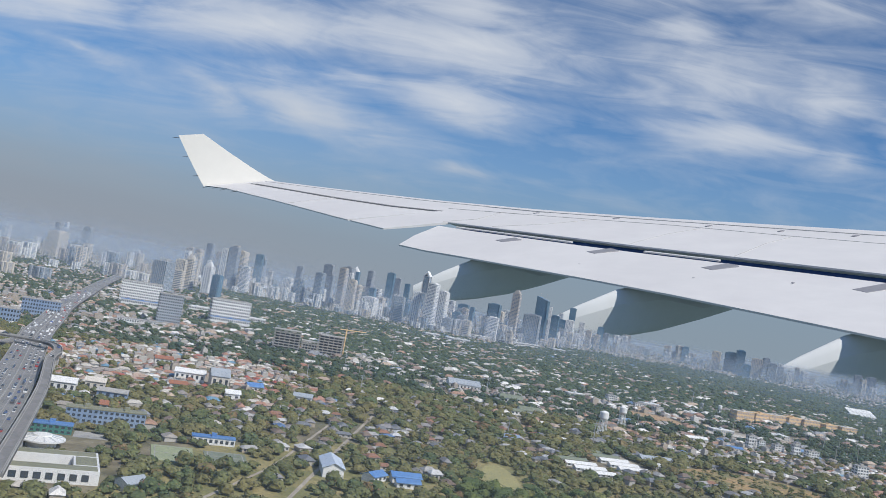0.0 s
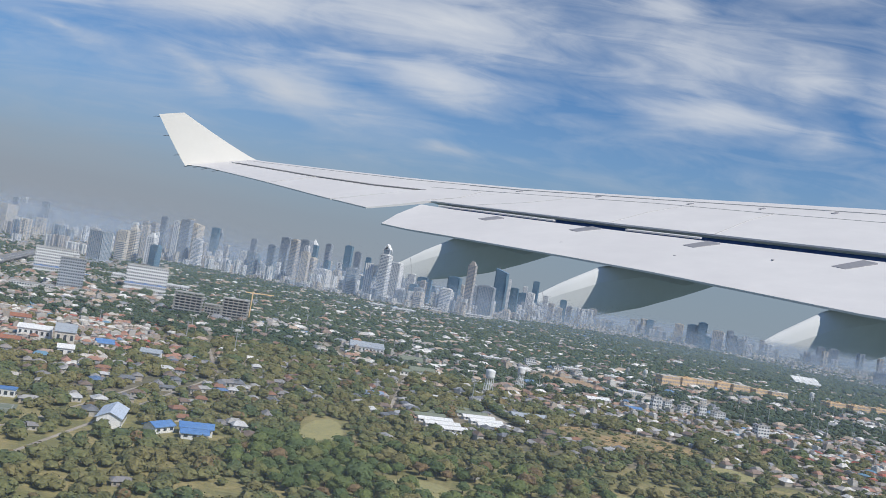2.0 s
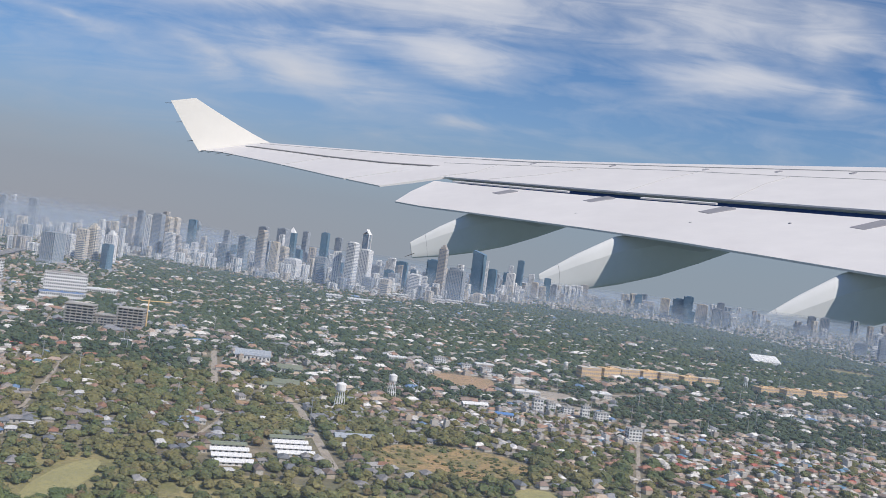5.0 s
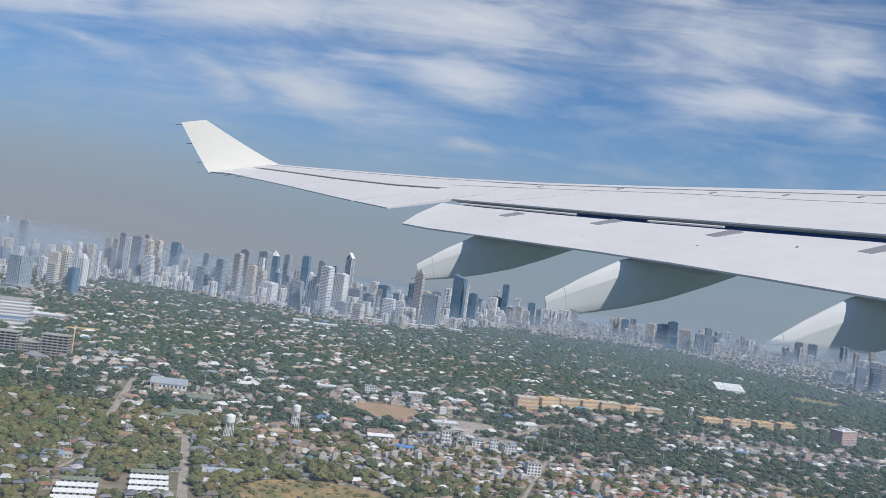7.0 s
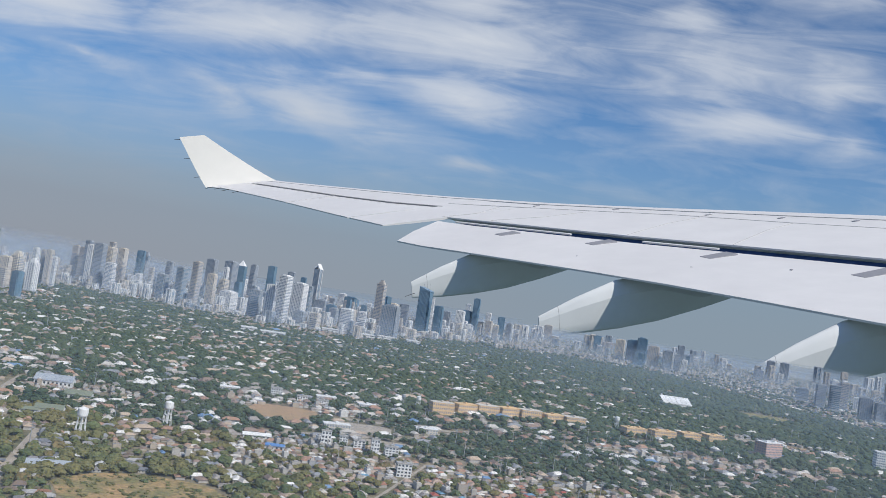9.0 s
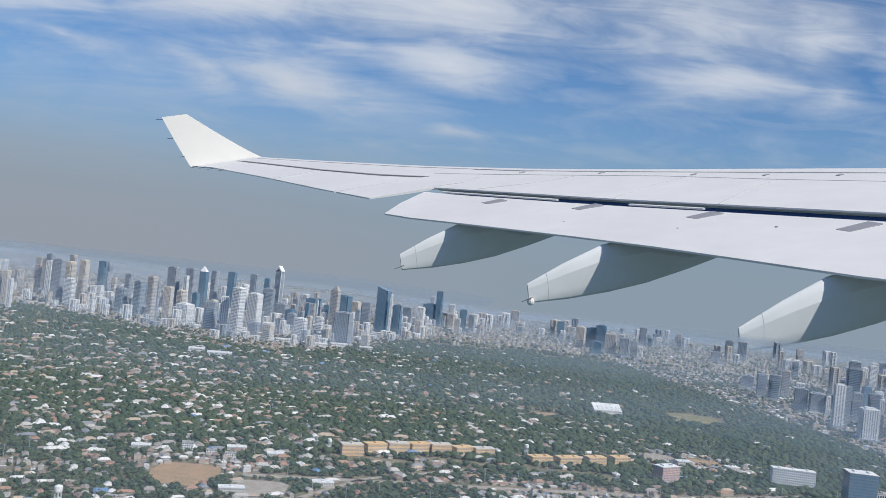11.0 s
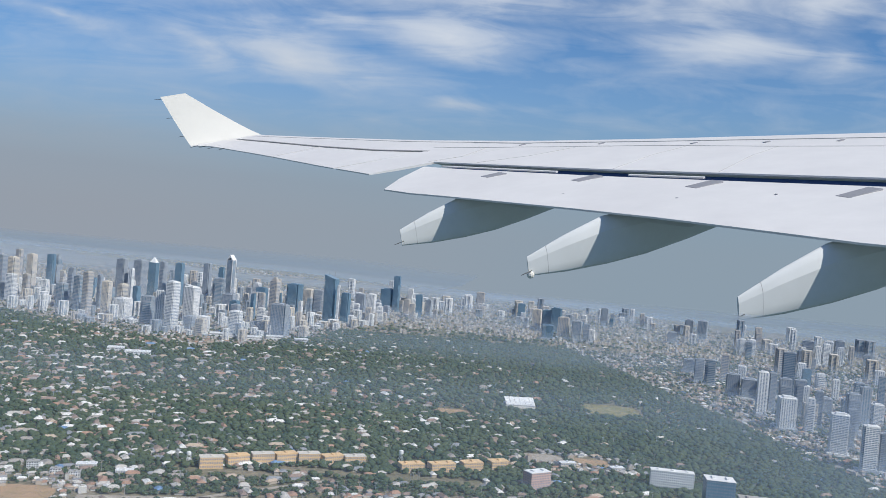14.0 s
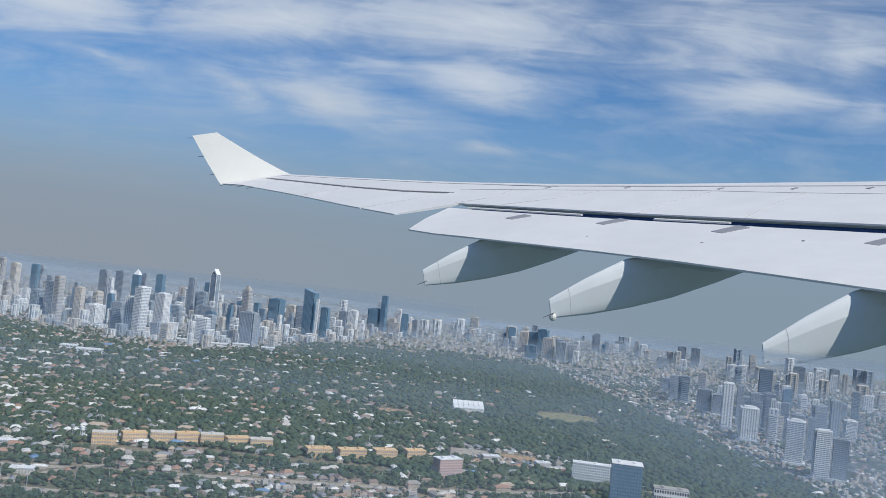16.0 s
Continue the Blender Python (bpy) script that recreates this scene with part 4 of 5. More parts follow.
    return t


# the central business district: x, y, width, height, finish, top
CENTRE = [(-43.2, 195.5, 1.6, 9.8, "white", "plant"), (-41.3, 195.5, 2.4, 10.4, "grey", "plant"), (-40.4, 199.1, 2.3, 9.8, "cream", "plant"), (-44.1, 209.6, 2.0, 11.1, "tan", "plant"),
          (-42.9, 213.5, 2.2, 9.9, "cream", "plant"), (-37.9, 193.3, 2.5, 6.3, "white", "plant"), (-39.5, 218.7, 2.7, 7.3, "grey", "plant"), (-39.8, 216.7, 2.1, 10.0, "blue", "plant"),
          (-39.1, 218.9, 1.4, 9.1, "glass", "step"), (-38.9, 202.6, 1.7, 5.7, "tan", "plant"), (-29.5, 202.2, 1.7, 5.3, "white", "plant"), (-25.4, 188.9, 2.5, 5.6, "glass", "plant"),
          (-26.9, 197.1, 1.6, 8.6, "grey", "plant"), (-36.4, 215.5, 1.5, 6.1, "cream", "plant"), (-21.0, 186.5, 2.3, 7.8, "glass", "plant"), (-15.4, 176.3, 1.9, 9.7, "tan", "plant"),
          (-19.3, 193.0, 1.2, 7.8, "grey", "plant"), (-13.8, 182.0, 1.9, 7.5, "cream", "plant"), (-13.1, 189.0, 2.1, 6.5, "cream", "plant"), (-9.6, 179.5, 3.4, 4.4, "white", "plant"),
          (-22.6, 215.0, 3.1, 10.5, "grey", "plant"), (-16.2, 202.7, 1.3, 9.2, "white", "plant"), (-17.6, 212.9, 3.0, 10.7, "grey", "plant"), (-9.9, 187.8, 1.7, 6.4, "blue", "plant"),
          (-16.5, 219.1, 2.2, 10.0, "blue", "peak"), (-12.3, 212.8, 2.0, 10.7, "grey", "plant"), (-3.8, 176.2, 2.6, 5.7, "glass", "plant"), (-0.5, 172.7, 1.6, 7.4, "white", "plant"),
          (-7.4, 208.7, 2.0, 11.0, "blue", "mast"), (2.4, 170.6, 2.5, 9.6, "white", "plant")]
CENTRE_EAST = [(4.4, 176.2, 3.0, 8.4, "white", "plant"), (-6.3, 229.3, 2.3, 10.2, "grey", "plant"), (6.0, 169.9, 2.3, 2.9, "grey", "plant"), (0.0, 216.3, 3.0, 7.4, "glass", "plant"),
               (-3.8, 233.7, 1.5, 9.2, "blue", "plant"), (1.0, 222.6, 2.1, 12.1, "glass", "gable"), (5.0, 205.5, 3.2, 4.6, "grey", "plant"), (14.4, 169.6, 2.6, 4.8, "white", "plant"),
               (9.4, 165.0, 2.3, 3.3, "cream", "plant"), (7.9, 221.2, 2.2, 6.6, "white", "plant"), (10.6, 213.3, 3.1, 6.2, "blue", "plant"), (14.4, 182.3, 1.4, 4.3, "cream", "plant"),
               (16.0, 185.4, 1.8, 4.1, "white", "plant"), (19.3, 180.0, 2.0, 10.8, "tan", "step"), (18.1, 214.6, 3.7, 7.7, "blue", "plant"), (22.0, 171.8, 4.0, 6.7, "glass", "plant"),
               (21.1, 204.5, 1.0, 4.4, "white", "plant"), (20.2, 223.0, 2.8, 5.9, "cream", "plant"), (23.1, 218.8, 2.6, 6.3, "grey", "plant"), (23.6, 185.4, 1.1, 3.9, "tan", "plant"),
               (26.5, 172.8, 1.7, 2.5, "cream", "plant")]
CENTRE_SOUTH = [(27.8, 203.1, 3.3, 10.7, "blue", "slope"), (29.6, 201.2, 0.6, 9.4, "white", "none"), (31.1, 203.2, 2.4, 7.4, "blue", "plant"), (33.1, 221.0, 2.8, 6.0, "grey", "plant"),
                (36.2, 212.7, 2.3, 6.9, "white", "plant"), (38.7, 240.4, 4.0, 6.5, "blue", "plant"), (41.0, 238.8, 2.1, 10.5, "blue", "plant"), (39.2, 246.0, 1.4, 8.6, "white", "plant"),
                (38.5, 208.8, 1.7, 3.2, "white", "plant"), (44.2, 229.0, 1.9, 4.9, "tan", "plant"), (45.6, 224.6, 1.7, 4.2, "cream", "plant"), (47.1, 228.9, 1.9, 6.5, "blue", "plant"),
                (44.6, 242.3, 1.8, 6.9, "white", "plant"), (49.7, 233.4, 1.8, 4.9, "grey", "plant"), (51.4, 229.1, 1.4, 2.7, "tan", "plant"), (36.0, 208.8, 1.6, 3.8, "cream", "plant"),
                (31.5, 213.2, 1.6, 4.6, "white", "plant")]
MIDTOWN = [(61.4, 271.4, 2.4, 4.5, "white", "plant"), (65.5, 277.5, 2.8, 5.1, "tan", "plant"), (74.9, 246.8, 2.2, 4.9, "blue", "plant"), (72.6, 230.6, 1.4, 2.5, "glass", "plant"),
           (74.6, 230.6, 1.4, 2.3, "glass", "plant"), (76.7, 226.3, 2.8, 5.3, "cream", "plant"), (78.9, 222.1, 3.8, 5.7, "blue", "plant"), (80.5, 220.0, 3.0, 6.7, "blue", "plant"),
           (76.7, 206.0, 3.0, 3.4, "blue", "plant"), (80.8, 209.9, 3.0, 5.3, "tan", "plant"), (83.6, 207.9, 2.7, 4.8, "glass", "plant"), (85.8, 207.9, 1.6, 4.3, "grey", "plant"),
           (86.3, 203.9, 1.7, 3.3, "white", "plant"), (97.5, 246.4, 2.2, 5.7, "grey", "plant")]
EAST = [(98.3, 170.0, 2.9, 2.6, "grey", "plant"), (96.4, 158.5, 1.8, 4.4, "grey", "plant"), (97.2, 155.1, 2.1, 4.8, "glass", "plant"), (101.9, 161.7, 1.7, 5.2, "tan", "plant"),
        (98.1, 146.5, 2.6, 3.8, "grey", "plant"), (100.0, 144.8, 2.6, 3.4, "grey", "plant"), (101.1, 143.4, 0.8, 3.3, "white", "plant"), (96.7, 131.0, 1.6, 6.8, "white", "plant"),
        (99.1, 133.4, 1.0, 6.4, "grey", "plant"), (103.4, 139.3, 2.1, 4.8, "grey", "plant"), (96.8, 122.6, 2.6, 4.6, "white", "plant"), (103.2, 133.7, 2.0, 5.6, "grey", "plant"),
        (102.5, 130.2, 0.8, 5.2, "white", "plant"), (108.3, 218.2, 2.6, 3.0, "grey", "plant"), (116.7, 232.8, 2.8, 5.4, "grey", "plant"), (120.2, 232.8, 3.2, 5.4, "glass", "plant"),
        (131.1, 223.6, 1.8, 5.6, "tan", "plant"), (132.1, 197.6, 3.2, 5.7, "grey", "plant"), (134.4, 197.6, 1.5, 4.5, "white", "plant"), (138.7, 201.9, 2.2, 5.5, "white", "plant"),
        (144.1, 208.4, 2.7, 5.3, "grey", "plant")]
EAST_BACK = [(99.4, 121.5, 1.3, 4.9, "white", "plant"), (102.3, 125.6, 1.3, 5.4, "grey", "plant"), (97.4, 109.3, 2.4, 5.3, "white", "plant"), (100.6, 112.9, 1.0, 5.4, "grey", "plant"),
             (97.2, 101.8, 1.9, 5.6, "white", "plant"), (105.7, 123.2, 2.0, 5.8, "grey", "plant"), (99.1, 101.8, 2.0, 4.8, "grey", "plant"), (114.9, 133.7, 1.1, 7.2, "glass", "plant"),
             (110.0, 128.5, 1.6, 6.1, "glass", "plant"), (108.5, 150.7, 2.5, 7.9, "glass", "plant"), (136.4, 198.0, 1.6, 5.2, "white", "plant"), (126.8, 187.4, 2.8, 4.4, "grey", "plant"),
             (105.1, 148.7, 2.7, 3.0, "glass", "plant")]
NORTH_WEST = [(-41.2, 155.6, 2.1, 5.7, "cream", "plant"), (-40.0, 157.1, 2.1, 6.2, "cream", "step"), (-30.4, 137.6, 1.9, 4.3, "blue", "plant"), (-36.0, 154.4, 1.7, 5.4, "white", "step"),
              (-46.2, 176.9, 1.4, 7.6, "white", "plant"), (-46.9, 182.0, 1.1, 7.3, "tan", "plant"), (-45.0, 180.3, 1.4, 7.5, "cream", "plant"), (-41.0, 173.7, 0.9, 6.4, "white", "plant"),
              (-59.6, 227.7, 1.8, 8.8, "tan", "plant"), (-56.6, 225.5, 2.2, 8.6, "tan", "plant"), (-44.9, 160.0, 1.5, 4.3, "white", "plant"), (-39.4, 140.0, 3.0, 5.1, "glass", "none"),
              (-51.4, 214.6, 2.1, 10.6, "grey", "plant"), (-48.0, 210.6, 1.7, 8.8, "tan", "plant"), (-83.5, 205.0, 4.2, 7.0, "cream", "plant"), (-117.7, 285.4, 2.7, 9.9, "grey", "plant"),
              (-119.9, 296.6, 1.9, 10.6, "white", "plant"), (-108.1, 285.1, 3.2, 10.1, "grey", "plant")]
for town in (CENTRE, CENTRE_EAST, CENTRE_SOUTH, MIDTOWN, NORTH_WEST, EAST, EAST_BACK):
    for x, y, w, h, finish, top in town:
        tower(x, y, w, h, finish, top)
# lesser towers filling the districts
filler = random.Random(5)
for x0, x1, y0, y1, n, lo, hi in ((-44, -20, 196, 222, 20, 2.5, 5.0), (-20, 12, 190, 236, 34, 2.5, 6.0), (12, 48, 212, 250, 22, 2.5, 4.5), (100, 124, 118, 170, 18, 2.0, 4.2), (120, 150, 170, 215, 14, 2.5, 4.5), (56, 120, 235, 270, 14, 1.5, 3.2)):
    for k in range(n):
        x, y = filler.uniform(x0, x1), filler.uniform(y0, y1)
        tower(x, y, filler.uniform(1.2, 2.2), filler.uniform(lo, hi), filler.choice(("white", "white", "white", "cream", "grey", "glass", "glass", "tan", "blue")), "plant", podium=False)


# far towers, too many and too small to tell apart
def banded():
    """A unit tower: glazing with floor edges proud of it."""
    verts, faces, mats = [], [], []
    for z0, z1, h, m in [(0, 1, 0.48, 0)] + [(k / 14, k / 14 + 0.032, 0.5, 1) for k in range(1, 14)] + [(0.985, 1.02, 0.51, 1)]:
        b = len(verts)
        verts += [(x * h, y * h, z) for z in (z0, z1) for x, y in ((-1, -1), (1, -1), (1, 1), (-1, 1))]
        faces += [(b, b + 1, b + 5, b + 4), (b + 1, b + 2, b + 6, b + 5), (b + 2, b + 3, b + 7, b + 6), (b + 3, b, b + 4, b + 7), (b + 4, b + 5, b + 6, b + 7)]
        mats += [m] * 5
    for x, y in ((-0.3, -0.5), (0.3, -0.5), (-0.3, 0.5), (0.3, 0.5), (-0.5, -0.3), (-0.5, 0.3), (0.5, -0.3), (0.5, 0.3)):
        b = len(verts)
        verts += [(x + p, y + q, z) for z in (0, 1) for p, q in ((-0.07, -0.07), (0.07, -0.07), (0.07, 0.07), (-0.07, 0.07))]
        faces += [(b, b + 1, b + 5, b + 4), (b + 1, b + 2, b + 6, b + 5), (b + 2, b + 3, b + 7, b + 6), (b + 3, b, b + 4, b + 7), (b + 4, b + 5, b + 6, b + 7)]
        mats += [1] * 5
    return verts, faces, mats


far = []
for x0, x1, y0, y1, n, lo, hi in ((-80, -45, 165, 250, 26, 2.0, 4.2), (-72, -46, 112, 165, 16, 1.2, 2.6), (-115, -75, 150, 230, 26, 1.5, 3.4), (110, 190, 170, 260, 46, 2.0, 5.5), (40, 120, 240, 278, 34, 2.0, 4.5), (-30, 30, 230, 272, 18, 3.0, 6.0), (-140, -60, 215, 278, 24, 3.0, 6.0)):
    far += [(filler.uniform(x0, x1), filler.uniform(y0, y1), filler.uniform(1.1, 2.2), filler.uniform(0.7, 1.1), filler.uniform(lo, hi), filler.choice((72, 78, 84))) for k in range(n)]
far = np.array(far)
far = far[on_land(far[:, 0], far[:, 1], 6.0)]
for k, (skin, glass) in enumerate(((WHITE, PANES), (WHITE, PANES), (CREAM, PANES), (GREY, GLASS), (TAN, PANES))):
    f = far[k::5]
    scatter("far_towers", banded(), [glass, skin], np.stack([f[:, 0], f[:, 1], 0 * f[:, 0]], 1), np.radians(f[:, 5]), np.stack([f[:, 2], f[:, 2] * f[:, 3], f[:, 4]], 1), "pale distant high-rise towers in thick haze", "towers")

# mid-rise blocks packed round the feet of the central towers
x, y = rng.uniform(-50, 52, 900), rng.uniform(158, 246, 900)
foot = ((side(x, y, (-44, 188), (4, 160)) > 0) & (x < 14)) | ((side(x, y, (20, 160), (42, 214)) > 0) & (x > 10) & (y > 160))
x, y = x[foot][:380], y[foot][:380]
wide = rng.uniform(0.8, 2.0, len(x))
tall = rng.choice([0.7, 1.0, 1.4, 2.0, 2.8], len(x)) * rng.uniform(0.8, 1.2, len(x))
for k, (skin, glass) in enumerate(((WHITE, PANES), (GREY, GLASS), (WHITE, PANES), (CREAM, PANES), (WHITE, GLASS))):
    f = slice(k, None, 5)
    scatter("city_blocks", banded(), [glass, skin], np.stack([x[f], y[f], 0 * x[f]], 1), np.radians(rng.choice([66, 72, 78], len(x[f]))), np.stack([wide[f], wide[f] * 0.8, tall[f]], 1), "pale mid-rise blocks packed between the high-rise towers", "buildings")


# ---- landmarks ----
def long_block(x, y, w, d, h, turned, wall, glass, roof, label, category="apartment block", floors=4, name="apartment_block"):
    """A low slab: walls with rows of windows, a flat roof with a parapet and stair heads."""
    t = empty(name, pose(x, y, 0, 0, 0, turned), label, category)
    bm = bmesh.new()
    box(bm, -w / 2, -d / 2, 0, w / 2, d / 2, h)
    shell = part("wall", bm, wall, t)
    bm = bmesh.new()
    fh = h / floors
    n = max(3, int(w / 0.18))
    for f in range(floors):
        for i in range(n):
            a = -w / 2 + w * (i + 0.22) / n
            for yy in (-d / 2 - 0.008, d / 2 - 0.004):
                box(bm, a, yy, f * fh + fh * 0.3, a + w / n * 0.56, yy + 0.012, f * fh + fh * 0.8)
        for i in range(max(2, int(d / 0.2))):
            m = max(2, int(d / 0.2))
            a = -d / 2 + d * (i + 0.25) / m
            for xx in (-w / 2 - 0.008, w / 2 - 0.004):
                box(bm, xx, a, f * fh + fh * 0.3, xx + 0.012, a + d / m * 0.5, f * fh + fh * 0.8)
    tagged(part("glazing", bm, glass, shell), kind="stuff")
    bm = bmesh.new()
    box(bm, -w / 2 - 0.02, -d / 2 - 0.02, h, w / 2 + 0.02, d / 2 + 0.02, h + 0.04)
    for k in range(max(1, int(w / 1.1))):
        a = -w / 2 + w * (k + 0.5) / max(1, int(w / 1.1))
        box(bm, a - 0.08, -d * 0.2, h + 0.04, a + 0.1, d * 0.2, h + 0.15)
    part("roof", bm, roof, t)
    return t


def shed(x, y, w, d, h, turned, roof, label, wall=WHITE, name="shed"):
    """A pitched-roof hall."""
    t = empty(name, pose(x, y, 0, 0, 0, turned), label, "building")
    bm = bmesh.new()
    box(bm, -w / 2, -d / 2, 0, w / 2, d / 2, h)
    for sx in (-w / 2, w / 2 - 0.01):
        a, b, c = bm.verts.new((sx, -d / 2, h)), bm.verts.new((sx, d / 2, h)), bm.verts.new((sx, 0, h + d * 0.22))
        bm.faces.new((a, b, c))
    part("wall", bm, wall, t)
    bm = bmesh.new()
    e = 0.05
    loft(bm, [[(sx, -d / 2 - e, h - 0.02), (sx, 0, h + d * 0.24), (sx, d / 2 + e, h - 0.02), (sx, d / 2 + e, h), (sx, 0, h + d * 0.26), (sx, -d / 2 - e, h)] for sx in (-w / 2 - e, w / 2 + e)])
    part("roof", bm, roof, t)
    bm = bmesh.new()
    n = max(2, int(w / 0.25))
    for i in range(n):
        a = -w / 2 + w * (i + 0.3) / n
        box(bm, a, -d / 2 - 0.008, h * 0.35, a + w / n * 0.45, -d / 2 + 0.004, h * 0.75)
    tagged(part("glazing", bm, DARK, t), kind="stuff")
    return t


def water_tower(x, y, h, mat, label):
    """A tank on a braced frame of legs."""
    t = empty("water_tower", pose(x, y, 0), label, "water tower", "water towers")
    r = h * 0.16
    for i in range(6):
        a = math.pi * i / 3
        bm = bmesh.new()
        rod(bm, (r * 1.15 * math.cos(a), r * 1.15 * math.sin(a), 0), (r * 0.8 * math.cos(a), r * 0.8 * math.sin(a), h * 0.72), h * 0.018)
        part("leg", bm, mat, t)
    for z in (0.25, 0.48):
        bm = bmesh.new()
        q = r * (1.15 - 0.35 * z / 0.72)
        for i in range(6):
            a, b = math.pi * i / 3, math.pi * (i + 1) / 3
            rod(bm, (q * math.cos(a), q * math.sin(a), h * z), (q * math.cos(b), q * math.sin(b), h * z), h * 0.012)
        part("brace", bm, mat, t)
    bm = bmesh.new()
    rows = []
    for z, k in ((0.66, 0.5), (0.70, 0.95), (0.74, 1.05), (0.93, 1.05), (0.95, 0.98), (1.0, 0.2)):
        rows.append([(r * k * math.cos(2 * math.pi * i / 18), r * k * math.sin(2 * math.pi * i / 18), h * z) for i in range(18)])
    loft(bm, rows)
    part("tank", bm, mat, t)
    bm = bmesh.new()
    rod(bm, (0, 0, 0), (0, 0, h * 0.68), h * 0.03)
    part("riser_pipe", bm, mat, t)


water_tower(12.4, 56.1, 1.6, WHITE, "white round water tower on a ring of slender legs")
water_tower(15.0, 62.3, 1.5, WHITE, "white round water tower with faded blue stripes")
water_tower(29.4, 85.1, 1.15, WHITE, "slim white water tower above ochre apartment rows")
water_tower(47.6, 91.0, 1.25, WHITE, "white water tower on thin steel legs")
water_tower(28.1, 86.2, 1.0, STEEL, "grey steel water tower among trees")

# ochre apartment rows along the road
for i, (x, y) in enumerate(((31.4, 84.8), (33.4, 86.0), (35.4, 87.2), (37.3, 87.9), (39.3, 88.5), (41.4, 89.0), (43.4, 89.4))):
    long_block(x, y, 1.95, 1.0, 0.95 if i < 5 else 0.8, 32 if i % 2 else 20, YELLOW, WEAR, YELLOW if i % 2 else CREAM, "ochre four-storey apartment block in a long row", floors=3)
for x, y, w in ((48.6, 88.6, 2.2), (51.4, 89.5, 2.4), (54.2, 90.8, 2.0), (56.8, 92.0, 1.8)):
    long_block(x, y, w, 1.1, 0.75, 24, YELLOW, WEAR, YELLOW, "long low ochre building beside a dusty road", floors=3)
long_block(59.8, 86.4, 2.2, 1.2, 1.5, 32, PINK, PANES, WHITE, "pink and white mid-rise apartment building", floors=7)
long_block(72.6, 89.3, 3.9, 1.0, 1.75, -8, WHITE, PANES, WHITE, "white mid-rise apartment building with many windows", floors=8)
long_block(72.8, 77.4, 2.2, 1.6, 4.4, -8, GLASS, PANES, WHITE, "dark blue glass office building with a white roof", "office building", 18, "office_building")
long_block(77.0, 80.6, 2.6, 1.2, 2.2, -8, WHITE, DARK, PALE, "white low office building with window bands", "office building", 5, "office_building")
long_block(-29.4, 99.6, 4.2, 1.6, 2.6, 20, WHITE, DARK, PALE, "broad white hospital-like building with window bands", "office building", 9, "office_building")
long_block(-21.1, 82, 2.0, 1.4, 2.7, 20, GREY, DARK, PALE, "dark grey glazed office tower on a beige base", "office building", 11, "office_building")
long_block(-18.6, 94.8, 3.9, 1.8, 2.5, 20, WHITE, DARK, PALE, "white terraced commercial building with a blue canopy", "office building", 8, "office_building")
long_block(-17.9, 92.4, 3.9, 0.9, 0.8, 20, WHITE, DARK, BLUE_ROOF, "low shop building with a blue roof", "shop", 2, "shop_building")
long_block(-28.0, 96.2, 4.2, 0.9, 0.8, 20, WHITE, DARK, BLUE_ROOF, "low arcade building with a blue roof", "shop", 2, "shop_building")
long_block(-21.9, 76.4, 3.2, 1.2, 0.5, 20, WHITE, DARK, PALE, "long pale market hall with a flat roof", "market hall", 2, "market_hall")
for x, y, w, h in ((-9.6, 75.9, 2.2, 1.8), (-7.8, 76.6, 1.4, 1.1), (-6.2, 77.3, 2.1, 1.9)):
    t = empty("unfinished_building", pose(x, y, 0, 0, 0, 8), "grey concrete building frame under construction", "construction site", "unfinished buildings")
    for k in range(int(h / 0.22) + 1):
        bm = bmesh.new()
        box(bm, -w / 2, -0.6, k * 0.22, w / 2, 0.6, k * 0.22 + 0.07)
        part("slab", bm, PALE, t)
    for i in range(6):
        for yy in (-0.55, 0.5):
            bm = bmesh.new()
            xx = -w / 2 + 0.05 + (w - 0.15) * i / 5
            box(bm, xx, yy, 0, xx + 0.06, yy + 0.06, h)
            part("column", bm, PALE, t)
    bm = bmesh.new()
    box(bm, -w / 2 + 0.15, -0.4, 0, w / 2 - 0.15, 0.4, h - 0.2)
    part("netting", bm, DARK, t)
t = empty("tower_crane", pose(-5.1, 77.7, 0, 0, 0, 30), "yellow tower crane above an unfinished building", "crane")
bm = bmesh.new()
box(bm, -0.04, -0.04, 0, 0.04, 0.04, 2.6)
part("mast", bm, YELLOW, t)
bm = bmesh.new()
box(bm, -0.6, -0.03, 2.45, 1.8, 0.03, 2.52)
part("jib", bm, YELLOW, t)

# halls and sheds
shed(-1.4, 34.61, 1.7, 0.70, 0.34, 101, PALE_BLUE, "white hall with a pale blue steel roof", name="hall")
shed(0.1, 34.51, 0.8, 0.5, 0.22, 60, BLUE_ROOF, "bright blue roofed pavilion among trees", name="pavilion")
shed(1.15, 34.92, 1.0, 0.5, 0.26, 15, BLUE_ROOF, "blue steel roofed school building among trees", name="school_building")
shed(1.25, 34.3, 0.8, 0.4, 0.2, 15, BLUE_ROOF, "small blue roofed annex", name="annex")
for i in range(5):
    for x, y in ((9.6, 42.9), (11.7, 45.4)):
        pale = i < 3
        shed(x - 0.27 * i, y + 0.88 * i, 1.5, 0.36, 0.15, 17, WHITE if pale else GREEN_ROOF, "long white-roofed barrack in a parallel row" if pale else "long brown-grey barrack in a parallel row", name="long_shed")
shed(-9.0, 50.2, 0.9, 1.3, 0.62, 20, GREY, "peach and teal painted hall with a grey roof", CREAM, name="painted_hall")
shed(-13.6, 41.4, 1.3, 0.7, 0.42, 14, WHITE, "long white house with a flat pale roof", name="long_house")
shed(-12.6, 42.7, 0.8, 0.6, 0.45, 14, CREAM, "cream walled house with a cream roof", CREAM, name="villa")
